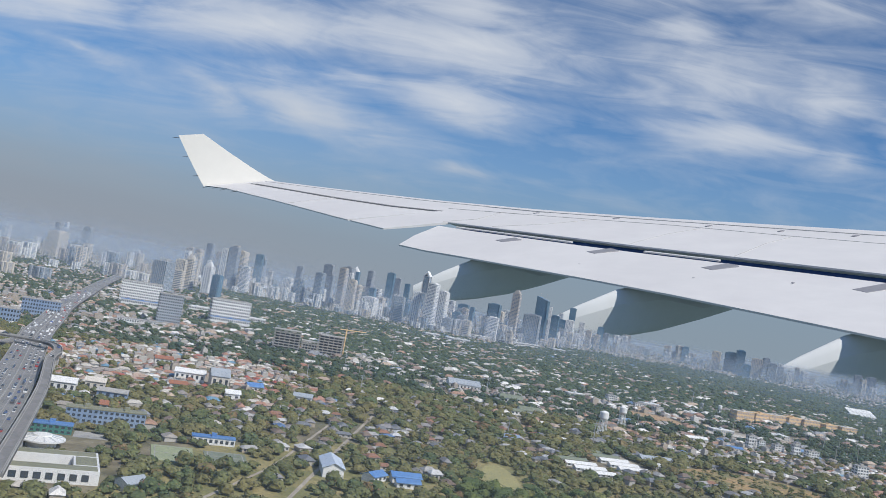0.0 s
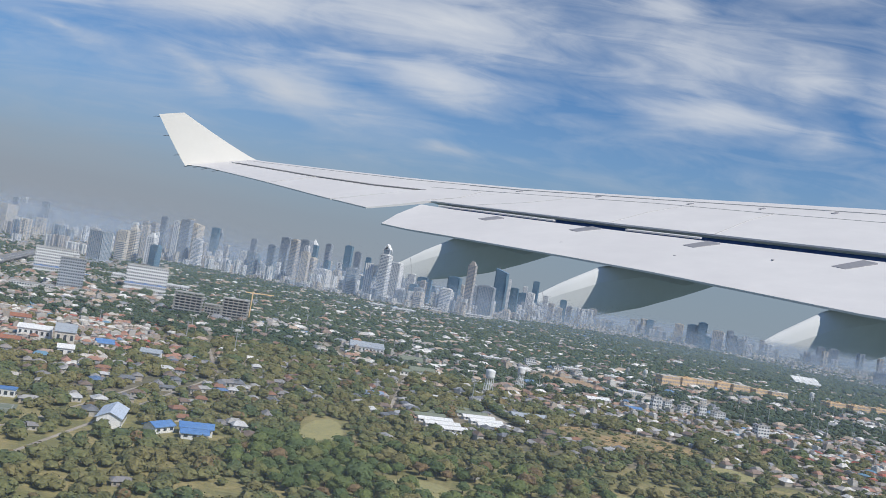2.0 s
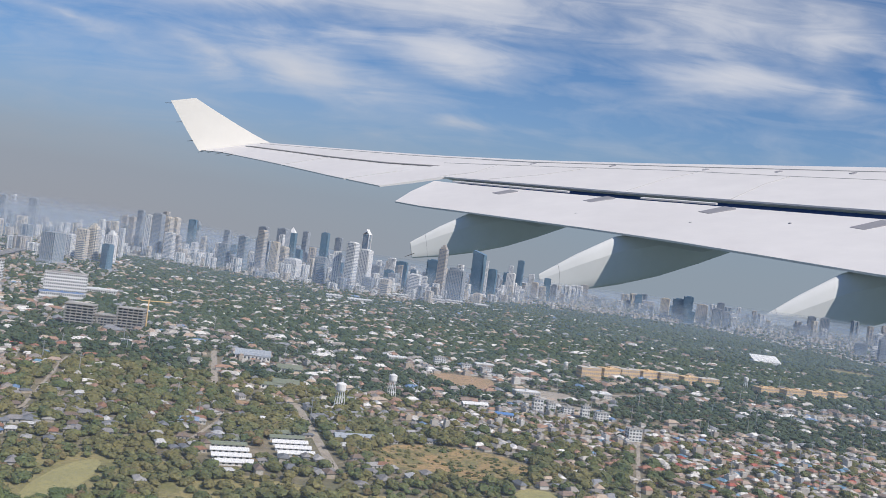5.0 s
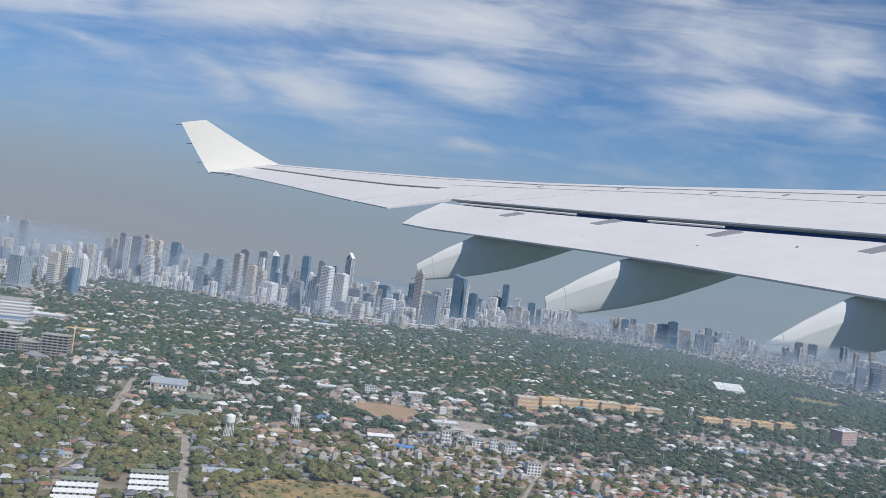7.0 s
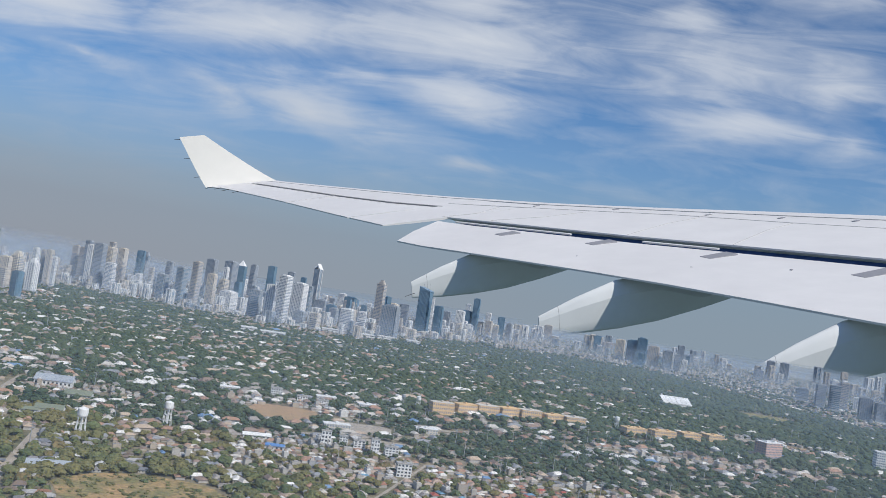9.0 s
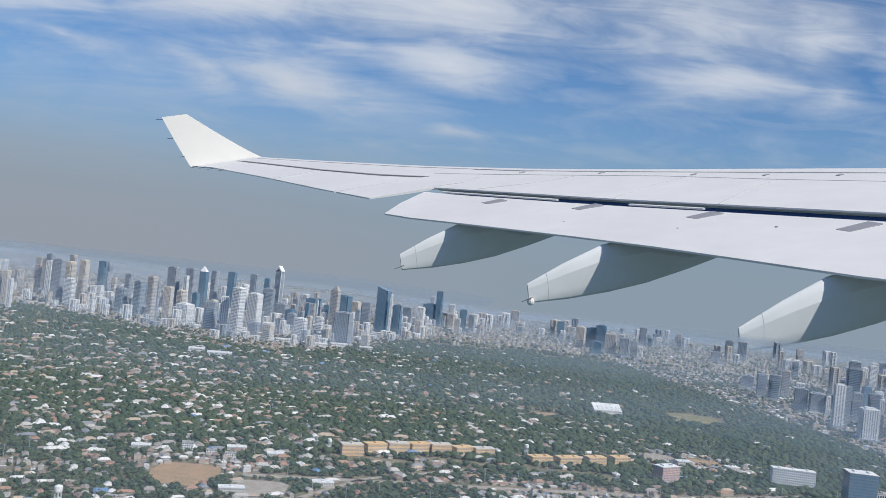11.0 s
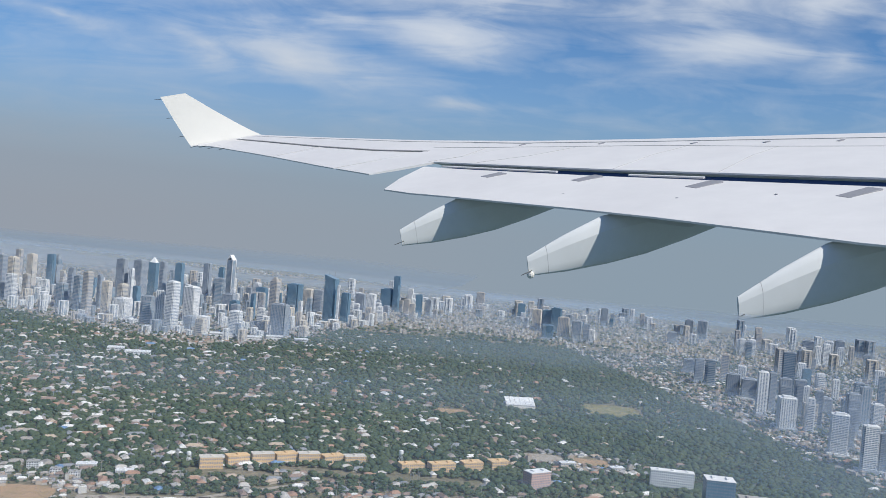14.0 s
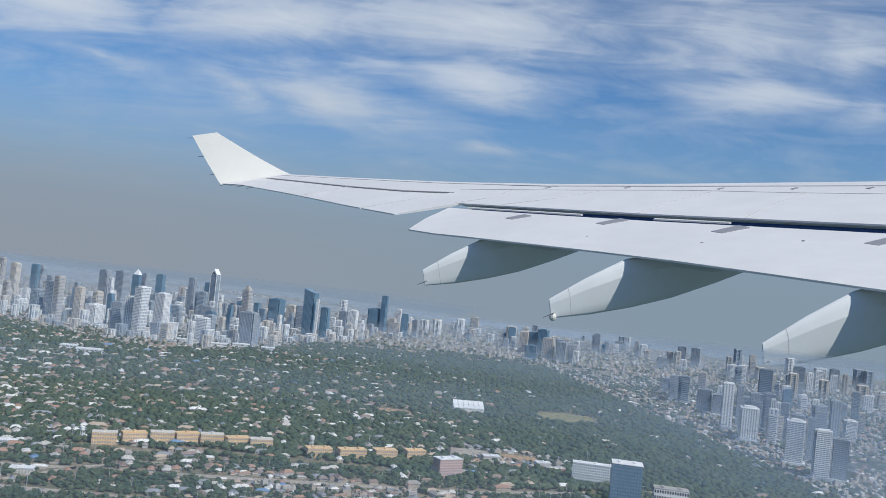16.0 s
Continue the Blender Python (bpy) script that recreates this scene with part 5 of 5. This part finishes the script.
shed(-10.6, 38.9, 0.65, 0.5, 0.25, 14, RUST, "small house with a rust red tiled roof", name="cottage")
shed(-11.4, 41.5, 1.2, 0.5, 0.32, 8, PALE, "white and pale blue house with a flat roof", BLUE_WALL, name="long_house")
shed(-10.6, 50.6, 1.5, 0.7, 0.45, 12, WHITE, "broad white hall among small houses", name="hall")
shed(-13.4, 55.3, 1.0, 0.6, 0.35, 24, RUST, "hall with a bright red roof", name="hall")
shed(-7.2, 50.6, 0.8, 0.7, 0.3, 24, BLUE_ROOF, "low house with a blue steel roof", name="bungalow")
long_block(-25.8, 61.21, 2.2, 1.0, 1.1, 20, BLUE_WALL, DARK, PALE, "pale blue and white low office building", "office building", 4, "office_building")
shed(12.4, 61.3, 2.3, 0.25, 0.2, 12, WHITE, "long thin white colonnade beside a water tower", name="colonnade")
shed(20.2, 62.9, 1.6, 0.5, 0.2, 16, WHITE, "low hall with a white steel roof", name="hall")
shed(13.8, 49.4, 1.8, 0.6, 0.24, 17, GREY, "long grey-roofed workshop beside a dusty street", name="workshop")
shed(9.9, 51, 1.5, 0.5, 0.22, 17, WHITE, "white-roofed chapel hall among trees", name="hall")
shed(6.2, 48.82, 0.9, 0.5, 0.22, 15, BLUE_WALL, "low house with a grey-blue roof", name="bungalow")
shed(8.2, 60.6, 1.9, 0.5, 0.25, 22, GREEN_ROOF, "long dark-roofed barracks hall", name="barracks_hall")
shed(-7.4, 46.2, 0.65, 0.6, 0.4, 20, WHITE, "small white house with a pale roof", name="villa")
shed(-4.4, 48.82, 0.9, 0.6, 0.45, 4, GREY, "grey roofed bungalow among trees", name="bungalow")
shed(-6.2, 28.4, 0.7, 0.5, 0.25, 60, GREY, "small grey-roofed hut under park trees", name="hut")
shed(-10.2, 47.0, 0.8, 0.5, 0.3, 20, RUST, "low house with a rust red tiled roof", name="cottage")
long_block(-27.0, 69.8, 2.6, 1.0, 1.3, 20, BLUE_WALL, DARK, PALE, "blue and white low office building beside the ramps", "office building", 5, "office_building")
shed(21.8, 60.1, 1.0, 0.4, 0.3, 4, BLUE_ROOF, "narrow blue roofed shed", name="shed")
shed(4.8, 70.6, 2.4, 1.3, 0.4, 10, GREY, "grey roofed school hall", name="school_hall")
shed(8, 66.8, 1.6, 0.9, 0.35, 10, GREEN_ROOF, "grey green roofed barracks hall", name="barracks_hall")
shed(8.7, 61, 1.5, 0.8, 0.35, 10, GREEN_ROOF, "flat grey green roofed barracks", name="barracks_hall")
for x, y, w, h in ((24.2, 63.6, 0.6, 0.9), (25.2, 64.4, 0.5, 0.6), (26.2, 64.0, 0.7, 0.55), (27.2, 63.4, 0.5, 0.85), (28.2, 63.2, 0.8, 0.6), (29.1, 58.4, 0.8, 0.7), (18.2, 80.3, 0.9, 0.7), (20.4, 79.4, 0.8, 0.5), (22.0, 79.2, 0.9, 0.45)):
    long_block(x, y, w, w * 0.7, h, 12, WHITE, DARK, PALE, "white walk-up apartment house", floors=4)
for x, y, w, h in ((24.2, 69.6, 1.8, 0.4), (22.0, 81.6, 1.6, 0.45), (25.4, 80.8, 1.4, 0.4), (14.8, 79.0, 1.5, 0.45), (30.2, 73.6, 1.6, 0.35), (63.8, 94.4, 1.6, 0.5), (68.6, 94.2, 1.4, 0.45)):
    long_block(x, y, w, 0.8, h, 14, CREAM, PANES, WHITE, "low pale commercial building with a white flat roof", "shop", 2, "shop_building")
# white tented exhibition roof and its long neighbours
t = empty("exhibition_hall", pose(62.0, 123.3, 0, 0, 0, 8) @ Matrix.Scale(1.3, 4), "bright white hall with six tilted roof panels", "hall")
bm = bmesh.new()
box(bm, -1.5, -0.7, 0, 1.5, 0.7, 0.35)
part("wall", bm, WHITE, t)
for i in range(6):
    bm = bmesh.new()
    a = -1.5 + 0.5 * i
    loft(bm, [[(a + 0.02, -0.75, 0.30), (a + 0.48, -0.75, 0.30), (a + 0.48, -0.75, 0.36), (a + 0.02, -0.75, 0.36)], [(a + 0.02, 0.5, 0.86), (a + 0.48, 0.5, 0.86), (a + 0.48, 0.5, 0.92), (a + 0.02, 0.5, 0.92)]])
    part("roof_bay", bm, WHITE, t)
for x, y, w in ((13.0, 166.5, 4.6), (18.0, 165.0, 4.4), (22.0, 168.0, 3.0), (27.0, 167.0, 2.4), (7.0, 139.0, 3.6), (3.0, 141.2, 2.4), (-18.5, 101.5, 5.0), (-23.5, 106.0, 4.0)):
    long_block(x, y, w, 1.8, 0.7, 12, WHITE, DARK, WHITE, "wide white shopping centre with a flat roof", "shopping centre", 2, "shopping_centre")

# the museum-like white building with a court, a round pavilion and a playing court
t = empty("courtyard_building", pose(-9.2, 28.5, 0, 0, 0, 22) @ Matrix.Scale(0.74, 4), "white modern building round a planted courtyard", "building")
for x0, y0, x1, y1 in ((-2.6, -1.5, 2.6, -0.7), (-2.6, 0.7, 2.6, 1.5), (-2.6, -0.7, -1.7, 0.7), (1.7, -0.7, 2.6, 0.7)):
    bm = bmesh.new()
    box(bm, x0, y0, 0, x1, y1, 0.5)
    part("wing", bm, WHITE, t)
    bm = bmesh.new()
    box(bm, x0 + 0.08, y0 + 0.08, 0.5, x1 - 0.08, y1 - 0.08, 0.515)
    part("roof_terrace", bm, OLIVE, t)
for i in range(12):
    bm = bmesh.new()
    box(bm, -2.4 + 0.4 * i, -1.515, 0.12, -2.15 + 0.4 * i, -1.495, 0.36)
    part("window", bm, DARK, t)
t = empty("round_pavilion", pose(-10.0, 31.5, 0) @ Matrix.Scale(0.72, 4), "white round pavilion with a ribbed disc roof", "pavilion")
bm = bmesh.new()
loft(bm, [[(q * math.cos(2 * math.pi * i / 28), q * math.sin(2 * math.pi * i / 28), z) for i in range(28)] for q, z in ((0.6, 0), (0.6, 0.28), (0.95, 0.3), (0.95, 0.36), (0.4, 0.46), (0.38, 0.52), (0.05, 0.55))])
part("disc_roof", bm, WHITE, t)
for i in range(12):
    bm = bmesh.new()
    a = math.pi * i / 6
    rod(bm, (0.4 * math.cos(a), 0.4 * math.sin(a), 0.47), (0.93 * math.cos(a), 0.93 * math.sin(a), 0.37), 0.015)
    part("rib", bm, GREY, t)
long_block(-9.8, 36.3, 2.7, 0.55, 0.50, 20, BLUE_WALL, DARK, OLIVE, "long grey and blue school building", "school", 3, "school_building")
long_block(-10.6, 33.6, 1.3, 0.5, 0.28, 18, TEAL, DARK, BLUE_ROOF, "blue and teal painted annex", "school", 2, "school_building")
long_block(-5.8, 36.0, 1.5, 0.45, 0.24, 16, WHITE, DARK, BLUE_ROOF, "low pavilion with blue roof sheets", "pavilion", 1, "pavilion")
for x, y, w, d, mat, label in ((-6.5, 33.4, 1.35, 2.2, COURT, "faded green sports court with worn lines"), (-4.9, 34.1, 1.4, 1.5, GREEN_ROOF, "grey green tennis court beside trees"), (-9.4, 34.0, 1.1, 0.9, PALE, "pale concrete playground beside a school")):
    bm = bmesh.new()
    box(bm, -w / 2, -d / 2, 0, w / 2, d / 2, 0.02)
    court = part("sports_court", bm, mat)
    court.matrix_world = pose(x, y, 0, 0, 0, 17)
    tagged(court, label, "court")
    for x0, y0, x1, y1 in ((-0.42, -0.44, -0.40, 0.44), (0.40, -0.44, 0.42, 0.44), (-0.42, -0.45, 0.42, -0.435), (-0.42, 0.435, 0.42, 0.45), (-0.42, -0.008, 0.42, 0.008)):
        bm = bmesh.new()
        box(bm, x0 * w, y0 * d, 0.02, x1 * w, y1 * d, 0.024)
        part("court_line", bm, PALE, court)

# open ground: parkland, bare pitch, lawns, dry slopes
park = sheet("park_grass", [(-7, 20), (14, 20), (33, 30), (33, 40), (26, 42.5), (14, 41), (5, 42.5), (-2, 40.5), (-7, 34)], LAWN, 0.006)
tagged(park, "parched yellow-green grass under park trees", "grass", kind="structure")
for name, cx, cy, hx, hy, mat, label in (("ball_field", 19.9, 73.2, 2.5, 3.1, DRY, "bare brown ball field"), ("lawn", 74.7, 125.6, 3.7, 4.0, LAWN, "wide parched playing field"), ("dry_slope", 18.4, 47.8, 3.7, 2.9, SLOPE, "dry brown overgrown slope"),
                                         ("dusty_yard", 26, 71.4, 1.9, 2.0, LANE, "pale dusty yard between apartment houses"), ("dusty_yard", 27.8, 67, 1.8, 1.0, LANE, "pale dusty yard beside a street"), ("dusty_yard", 61.8, 97.4, 2.0, 1.5, LANE, "pale dusty lot behind apartment houses"), ("bare_lot", 66.6, 97.0, 1.8, 1.4, DRY, "bare tan lot between houses"), ("bare_lot", 53.2, 116.7, 2.0, 1.8, DRY, "bare brown lot among trees"), ("sandy_lot", -2.1, 46.14, 0.65, 0.5, LANE, "pale sandy lot between houses"), ("dirt_lot", 7.6, 55.2, 1.8, 0.42, DRY, "bare reddish dirt lot between houses"), ("fairway", 4.8, 38.4, 0.75, 2.9, FAIRWAY, "yellowed clearing between trees"), ("fairway", 21.9, 43.6, 1.1, 1.3, FAIRWAY, "yellowed fairway between rows of trees"), ("fairway", 23.6, 41.0, 1.1, 1.5, LAWN, "dry golden fairway between rows of trees"), ("fairway", 25.0, 38.8, 1.0, 1.3, LAWN, "dry golden fairway between rows of trees"), ("fairway", 8.3, 32.9, 0.9, 0.7, FAIRWAY, "yellowed clearing between trees"), ("fairway", 9.1, 31.6, 1.0, 0.7, FAIRWAY, "yellowed clearing between trees"), ("fairway", 18.8, 36.4, 1.2, 0.7, LAWN, "yellowed clearing between trees"), ("fairway", 15.1, 35.1, 1.1, 0.8, FAIRWAY, "yellowed clearing between trees"), ("fairway", 2.9, 28.84, 1.0, 0.5, LAWN, "yellowed clearing between trees")):
    bm = bmesh.new()
    r = random.Random(int(cx * 10))
    # fields and lots are squarish, clearings round
    q = 1.0 if name in ("fairway", "dry_slope") else 0.45
    ring = []
    for i in range(26):
        c, e = math.cos(2 * math.pi * i / 26 + 0.1), math.sin(2 * math.pi * i / 26 + 0.1)
        ring.append(bm.verts.new((cx + hx * r.uniform(0.93, 1.04) * math.copysign(abs(c) ** q, c), cy + hy * r.uniform(0.93, 1.04) * math.copysign(abs(e) ** q, e), 0.012)))
    bm.faces.new(ring)
    tagged(part(name, bm, mat), label, "field", kind="structure")

# shrubs on the dry slope
a, q = rng.uniform(0, 6.28, 170), np.sqrt(rng.rand(170))
x, y, rad = 18.4 + 3.5 * q * np.cos(a), 47.8 + 2.7 * q * np.sin(a), rng.uniform(0.05, 0.15, 170)
scatter("shrubs", crown_shape(51, 1, 10, 0.3), [LEAF], np.stack([x, y, rad * 0.3], 1), a, np.stack([rad, rad, rad * 0.8], 1), "low dry shrubs on a brown slope", "shrubs")


def light_mast(x, y, h):
    """A slender pole with two lamp arms."""
    t = empty("light_mast", pose(x, y, 0, 0, 0, 40), "tall slender grey light mast among the trees", "light mast", "light masts")
    bm = bmesh.new()
    rod(bm, (0, 0, 0), (0, 0, h), 0.022, 5)
    part("pole", bm, PALE, t)
    for k in (-1, 1):
        bm = bmesh.new()
        rod(bm, (0, 0, h * 0.98), (k * 0.12, 0, h), 0.012, 4)
        box(bm, min(k * 0.10, k * 0.17), -0.02, h - 0.01, max(k * 0.10, k * 0.17), 0.02, h + 0.015)
        part("lamp_arm", bm, PALE, t)


masts = random.Random(8)
for k in range(44):
    x = masts.uniform(22, 76)
    light_mast(x, 64 + 0.42 * (x - 22) + masts.uniform(-6, 16), masts.uniform(0.8, 1.35))

# roads
for (ax, ay), (bx, by), half in ROADS:
    bm = bmesh.new()
    q = Vector((bx - ax, by - ay)).normalized()
    ox, oy = -q.y * half, q.x * half
    bm.faces.new([bm.verts.new((px, py, 0.008)) for px, py in ((ax - ox, ay - oy), (bx - ox, by - oy), (bx + ox, by + oy), (ax + ox, ay + oy))])
    tagged(part("road", bm, LANE), "pale concrete street between trees", "road", kind="structure")

# the elevated expressway
LINE = [(-9.2, 24), (-13.01, 35.1), (-16.59, 44.5), (-20.26, 54), (-23.7, 64), (-28.15, 77), (-34.8, 99), (-41.6, 121.6), (-51.98, 158)]


def along(line, steps):
    """Places and headings on a smooth line through the given places."""
    pts = [Vector(p) for p in line]
    out_pts = []
    for i in range(len(pts) - 1):
        p0, p1, p2, p3 = pts[max(i - 1, 0)], pts[i], pts[i + 1], pts[min(i + 2, len(pts) - 1)]
        for k in range(steps):
            t = k / steps
            out_pts.append(0.5 * (2 * p1 + (p2 - p0) * t + (2 * p0 - 5 * p1 + 4 * p2 - p3) * t * t + (3 * p1 - p0 - 3 * p2 + p3) * t ** 3))
    out_pts.append(pts[-1])
    return out_pts


def deck(name, line, half, z, label):
    path = along(line, 6)
    t = empty(name, Matrix(), label, "road")
    rows, left, right = [], [], []
    for i, p in enumerate(path):
        q = (path[min(i + 1, len(path) - 1)] - path[max(i - 1, 0)]).normalized()
        o = Vector((-q.y, q.x))
        a, b = p - o * half, p + o * half
        rows.append([(a.x, a.y, z - 0.08), (b.x, b.y, z - 0.08), (b.x, b.y, z), (a.x, a.y, z)])
        left.append([(a.x, a.y, z - 0.1), (a.x, a.y, z + 0.06), (a.x + o.x * 0.03, a.y + o.y * 0.03, z + 0.06), (a.x + o.x * 0.03, a.y + o.y * 0.03, z - 0.1)])
        right.append([(b.x, b.y, z - 0.1), (b.x, b.y, z + 0.06), (b.x - o.x * 0.03, b.y - o.y * 0.03, z + 0.06), (b.x - o.x * 0.03, b.y - o.y * 0.03, z - 0.1)])
    for nm, rr, mat in (("roadway", rows, ROAD), ("parapet", left, PALE), ("parapet", right, PALE)):
        bm = bmesh.new()
        loft(bm, rr)
        part(nm, bm, mat, t)
    marks = [[] for k in range(5)]
    for i, p in enumerate(path):
        q = (path[min(i + 1, len(path) - 1)] - path[max(i - 1, 0)]).normalized()
        o = Vector((-q.y, q.x))
        for k, (off, wide, tall) in enumerate(((0.0, 0.02, 0.05), (-0.66, 0.009, 0.003), (-0.33, 0.009, 0.003), (0.33, 0.009, 0.003), (0.66, 0.009, 0.003))):
            a, b = p + o * (off * half - wide), p + o * (off * half + wide)
            marks[k].append([(a.x, a.y, z - 0.01), (b.x, b.y, z - 0.01), (b.x, b.y, z + tall), (a.x, a.y, z + tall)])
    for nm, rr in zip(["median"] + ["lane_marking"] * 4, marks) if half > 0.5 else zip(["edge_line"] * 2, marks[1:5:3]):
        bm = bmesh.new()
        loft(bm, rr)
        part(nm, bm, PALE, t)
    if z > 0.2:
        for p in path[::3]:
            if name == "slip_road" and any((Vector(p) - u).length < 1.0 for u in along(LINE, 12)):
                continue
            bm = bmesh.new()
            box(bm, p.x - 0.09, p.y - 0.09, 0, p.x + 0.09, p.y + 0.09, z - 0.08)
            part("pier", bm, PALE, t)
    return path


upper = deck("expressway", LINE, 0.80, 0.62, "elevated grey expressway on concrete piers with traffic")
lower = deck("service_road", [(-11.4, 24), (-15.22, 35.4), (-18.8, 44.8), (-22.08, 54.4), (-25.22, 64.4), (-29.47, 77.4), (-35.9, 99.2)], 0.95, 0.10, "wide grey road below the expressway with traffic")
deck("slip_road", [(-22.58, 58), (-20.18, 51), (-21.44, 46.4), (-25.6, 45), (-31.62, 45.6)], 0.28, 0.45, "curved concrete ramp joining the expressway")
ramp_over = deck("slip_road", [(-33.63, 46), (-25.68, 47.8), (-20.22, 49), (-17.31, 48.6), (-15.84, 46.2), (-14.97, 43.3), (-11.92, 35.5), (-8.11, 24.4)], 0.20, 0.95, "narrow concrete ramp bridging over the expressway and running beside it")


def car(p, q, z, big):
    t = empty("car", pose(p.x, p.y, z, 0, 0, math.degrees(math.atan2(q.y, q.x))), "small car driving on the expressway", "car", "traffic")
    k = 1.5 if big else 1.0
    bm = bmesh.new()
    box(bm, -0.11 * k, -0.045 * k, 0.015, 0.11 * k, 0.045 * k, 0.05 * k)
    part("body", bm, CAR, t)
    bm = bmesh.new()
    loft(bm, [[(-0.085 * k, -0.04 * k, 0.05 * k), (0.06 * k, -0.04 * k, 0.05 * k), (0.06 * k, 0.04 * k, 0.05 * k), (-0.085 * k, 0.04 * k, 0.05 * k)], [(-0.065 * k, -0.034 * k, 0.078 * k), (0.03 * k, -0.034 * k, 0.078 * k), (0.03 * k, 0.034 * k, 0.078 * k), (-0.065 * k, 0.034 * k, 0.078 * k)]])
    part("cabin", bm, DARK, t)


traffic = random.Random(3)
cars = []
for path, z, lanes, n in ((upper[1:], 0.62, (-0.62, -0.42, -0.2, 0.2, 0.42, 0.62), 320), (lower[4:], 0.10, (-0.75, -0.5, -0.25, 0.1, 0.35, 0.6), 190), (ramp_over, 0.95, (-0.06, 0.06), 16)):
    for k in range(n):
        i = traffic.randrange(1, int(len(path) * 0.75))
        f = traffic.random()
        p, q = path[i - 1].lerp(path[i], f), (path[i] - path[i - 1]).normalized()
        p = p + Vector((-q.y, q.x)) * traffic.choice(lanes)
        cars.append((p, q, z, traffic.random() < 0.12))
cars.sort(key=lambda c: c[0].y)
for p, q, z, big in cars[:285]:
    car(p, q, z, big)
bm = bmesh.new()
for p, q, z, big in cars[285:]:
    k, o = 1.5 if big else 1.0, Vector((-q.y, q.x))
    ring = lambda a, b, w, h: [(p.x + q.x * u * k + o.x * v * k, p.y + q.y * u * k + o.y * v * k, z + h * k) for u, v in ((a, -w), (b, -w), (b, w), (a, w))]
    loft(bm, [ring(-0.11, 0.11, 0.045, 0.01), ring(-0.11, 0.11, 0.045, 0.05), ring(-0.085, 0.06, 0.04, 0.05), ring(-0.065, 0.03, 0.034, 0.078)])
tagged(part("traffic", bm, CAR_FAR), "white, dark and red cars crowding the far expressway", "cars", kind="stuff")

# pylons and masts
posts = random.Random(9)
for k in range(90):
    x, y = posts.uniform(-12, 78), posts.uniform(50, 108)
    bm = bmesh.new()
    h = posts.uniform(0.7, 1.25)
    rod(bm, (0, 0, 0), (0, 0, h), 0.03, 5)
    box(bm, -0.14, -0.01, h * 0.9, 0.14, 0.01, h * 0.93)
    box(bm, -0.10, -0.01, h * 0.8, 0.10, 0.01, h * 0.83)
    ob = part("power_pole", bm, STEEL)
    ob.location = (x, y, 0)
    tagged(ob, "tall grey steel power pole among trees", "pole", "power poles")

# ---- near houses ----
bm = bmesh.new()
box(bm, -0.5, -0.5, -0.5, 0.5, 0.5, 0.5)
PANE = bpy.data.meshes.new("window")
bm.to_mesh(PANE)
bm.free()
PANE.materials.append(DARK)
for (x, y, z), a, (w, d, h), flat in NEAR_HOUSES:
    t = empty("house", pose(x, y, 0, 0, 0, math.degrees(a)), "low flat-roofed house among trees" if flat else "low pitched-roof house among trees", "house", "houses")
    e = 0.04
    bm = bmesh.new()
    box(bm, -w / 2, -d / 2, 0, w / 2, d / 2, h * 0.65)
    shell = part("wall", bm, WALLS_ONE, t)
    bm = bmesh.new()
    if flat:
        box(bm, -w / 2 - 0.02, -d / 2 - 0.02, h * 0.65, w / 2 + 0.02, d / 2 + 0.02, h * 0.72)
        box(bm, -w * 0.2, -d * 0.2, h * 0.72, w * 0.1, d * 0.15, h * 0.95)
    else:
        v = [bm.verts.new(p) for p in ((-w / 2 - e, -d / 2 - e, h * 0.62), (w / 2 + e, -d / 2 - e, h * 0.62), (w / 2 + e, d / 2 + e, h * 0.62), (-w / 2 - e, d / 2 + e, h * 0.62), (-w * 0.28, 0, h), (w * 0.28, 0, h))]
        for f in ((0, 1, 5, 4), (1, 2, 5), (2, 3, 4, 5), (3, 0, 4), (3, 2, 1, 0)):
            bm.faces.new([v[i] for i in f])
    part("roof", bm, ROOFS_ONE, t)
    for i in range(3):
        pane = new("window", PANE)
        pane.parent = shell
        pane.location = (-w / 2 + w * (i + 0.5) / 3, -d / 2, h * 0.35)
        pane.scale = (w * 0.13, 0.012, h * 0.26)

# ---- near trees ----
CROWNS = []
for k in range(5):
    verts, faces, _ = crown_shape(50 + k, 2, 240, 0.095)
    me = bpy.data.meshes.new("crown")
    me.from_pydata(verts, [], faces)
    me.materials.append(LEAF_ONE)
    CROWNS.append(me)
bm = bmesh.new()
rod(bm, (0, 0, 0), (0, 0, 1.0), 0.10, 7)
for a in (0.4, 2.3, 4.4):
    rod(bm, (0, 0, 0.55), (0.5 * math.cos(a), 0.5 * math.sin(a), 1.15), 0.05, 5)
TRUNK = bpy.data.meshes.new("trunk")
bm.to_mesh(TRUNK)
bm.free()
TRUNK.materials.append(BARK)
grove = random.Random(8)
for x, y, r in NEAR_TREES:
    k = r * grove.uniform(0.95, 1.25)
    t = empty("tree", pose(x, y, 0, 0, 0, grove.uniform(0, 360)) @ Matrix.Scale(k, 4), "broad leafy tree with green to brownish crown", "tree", "trees of the park")
    a, b = new("trunk", TRUNK), new("crown", CROWNS[grove.randrange(5)])
    a.parent, b.parent = t, t
    b.location = (0, 0, 1.05)
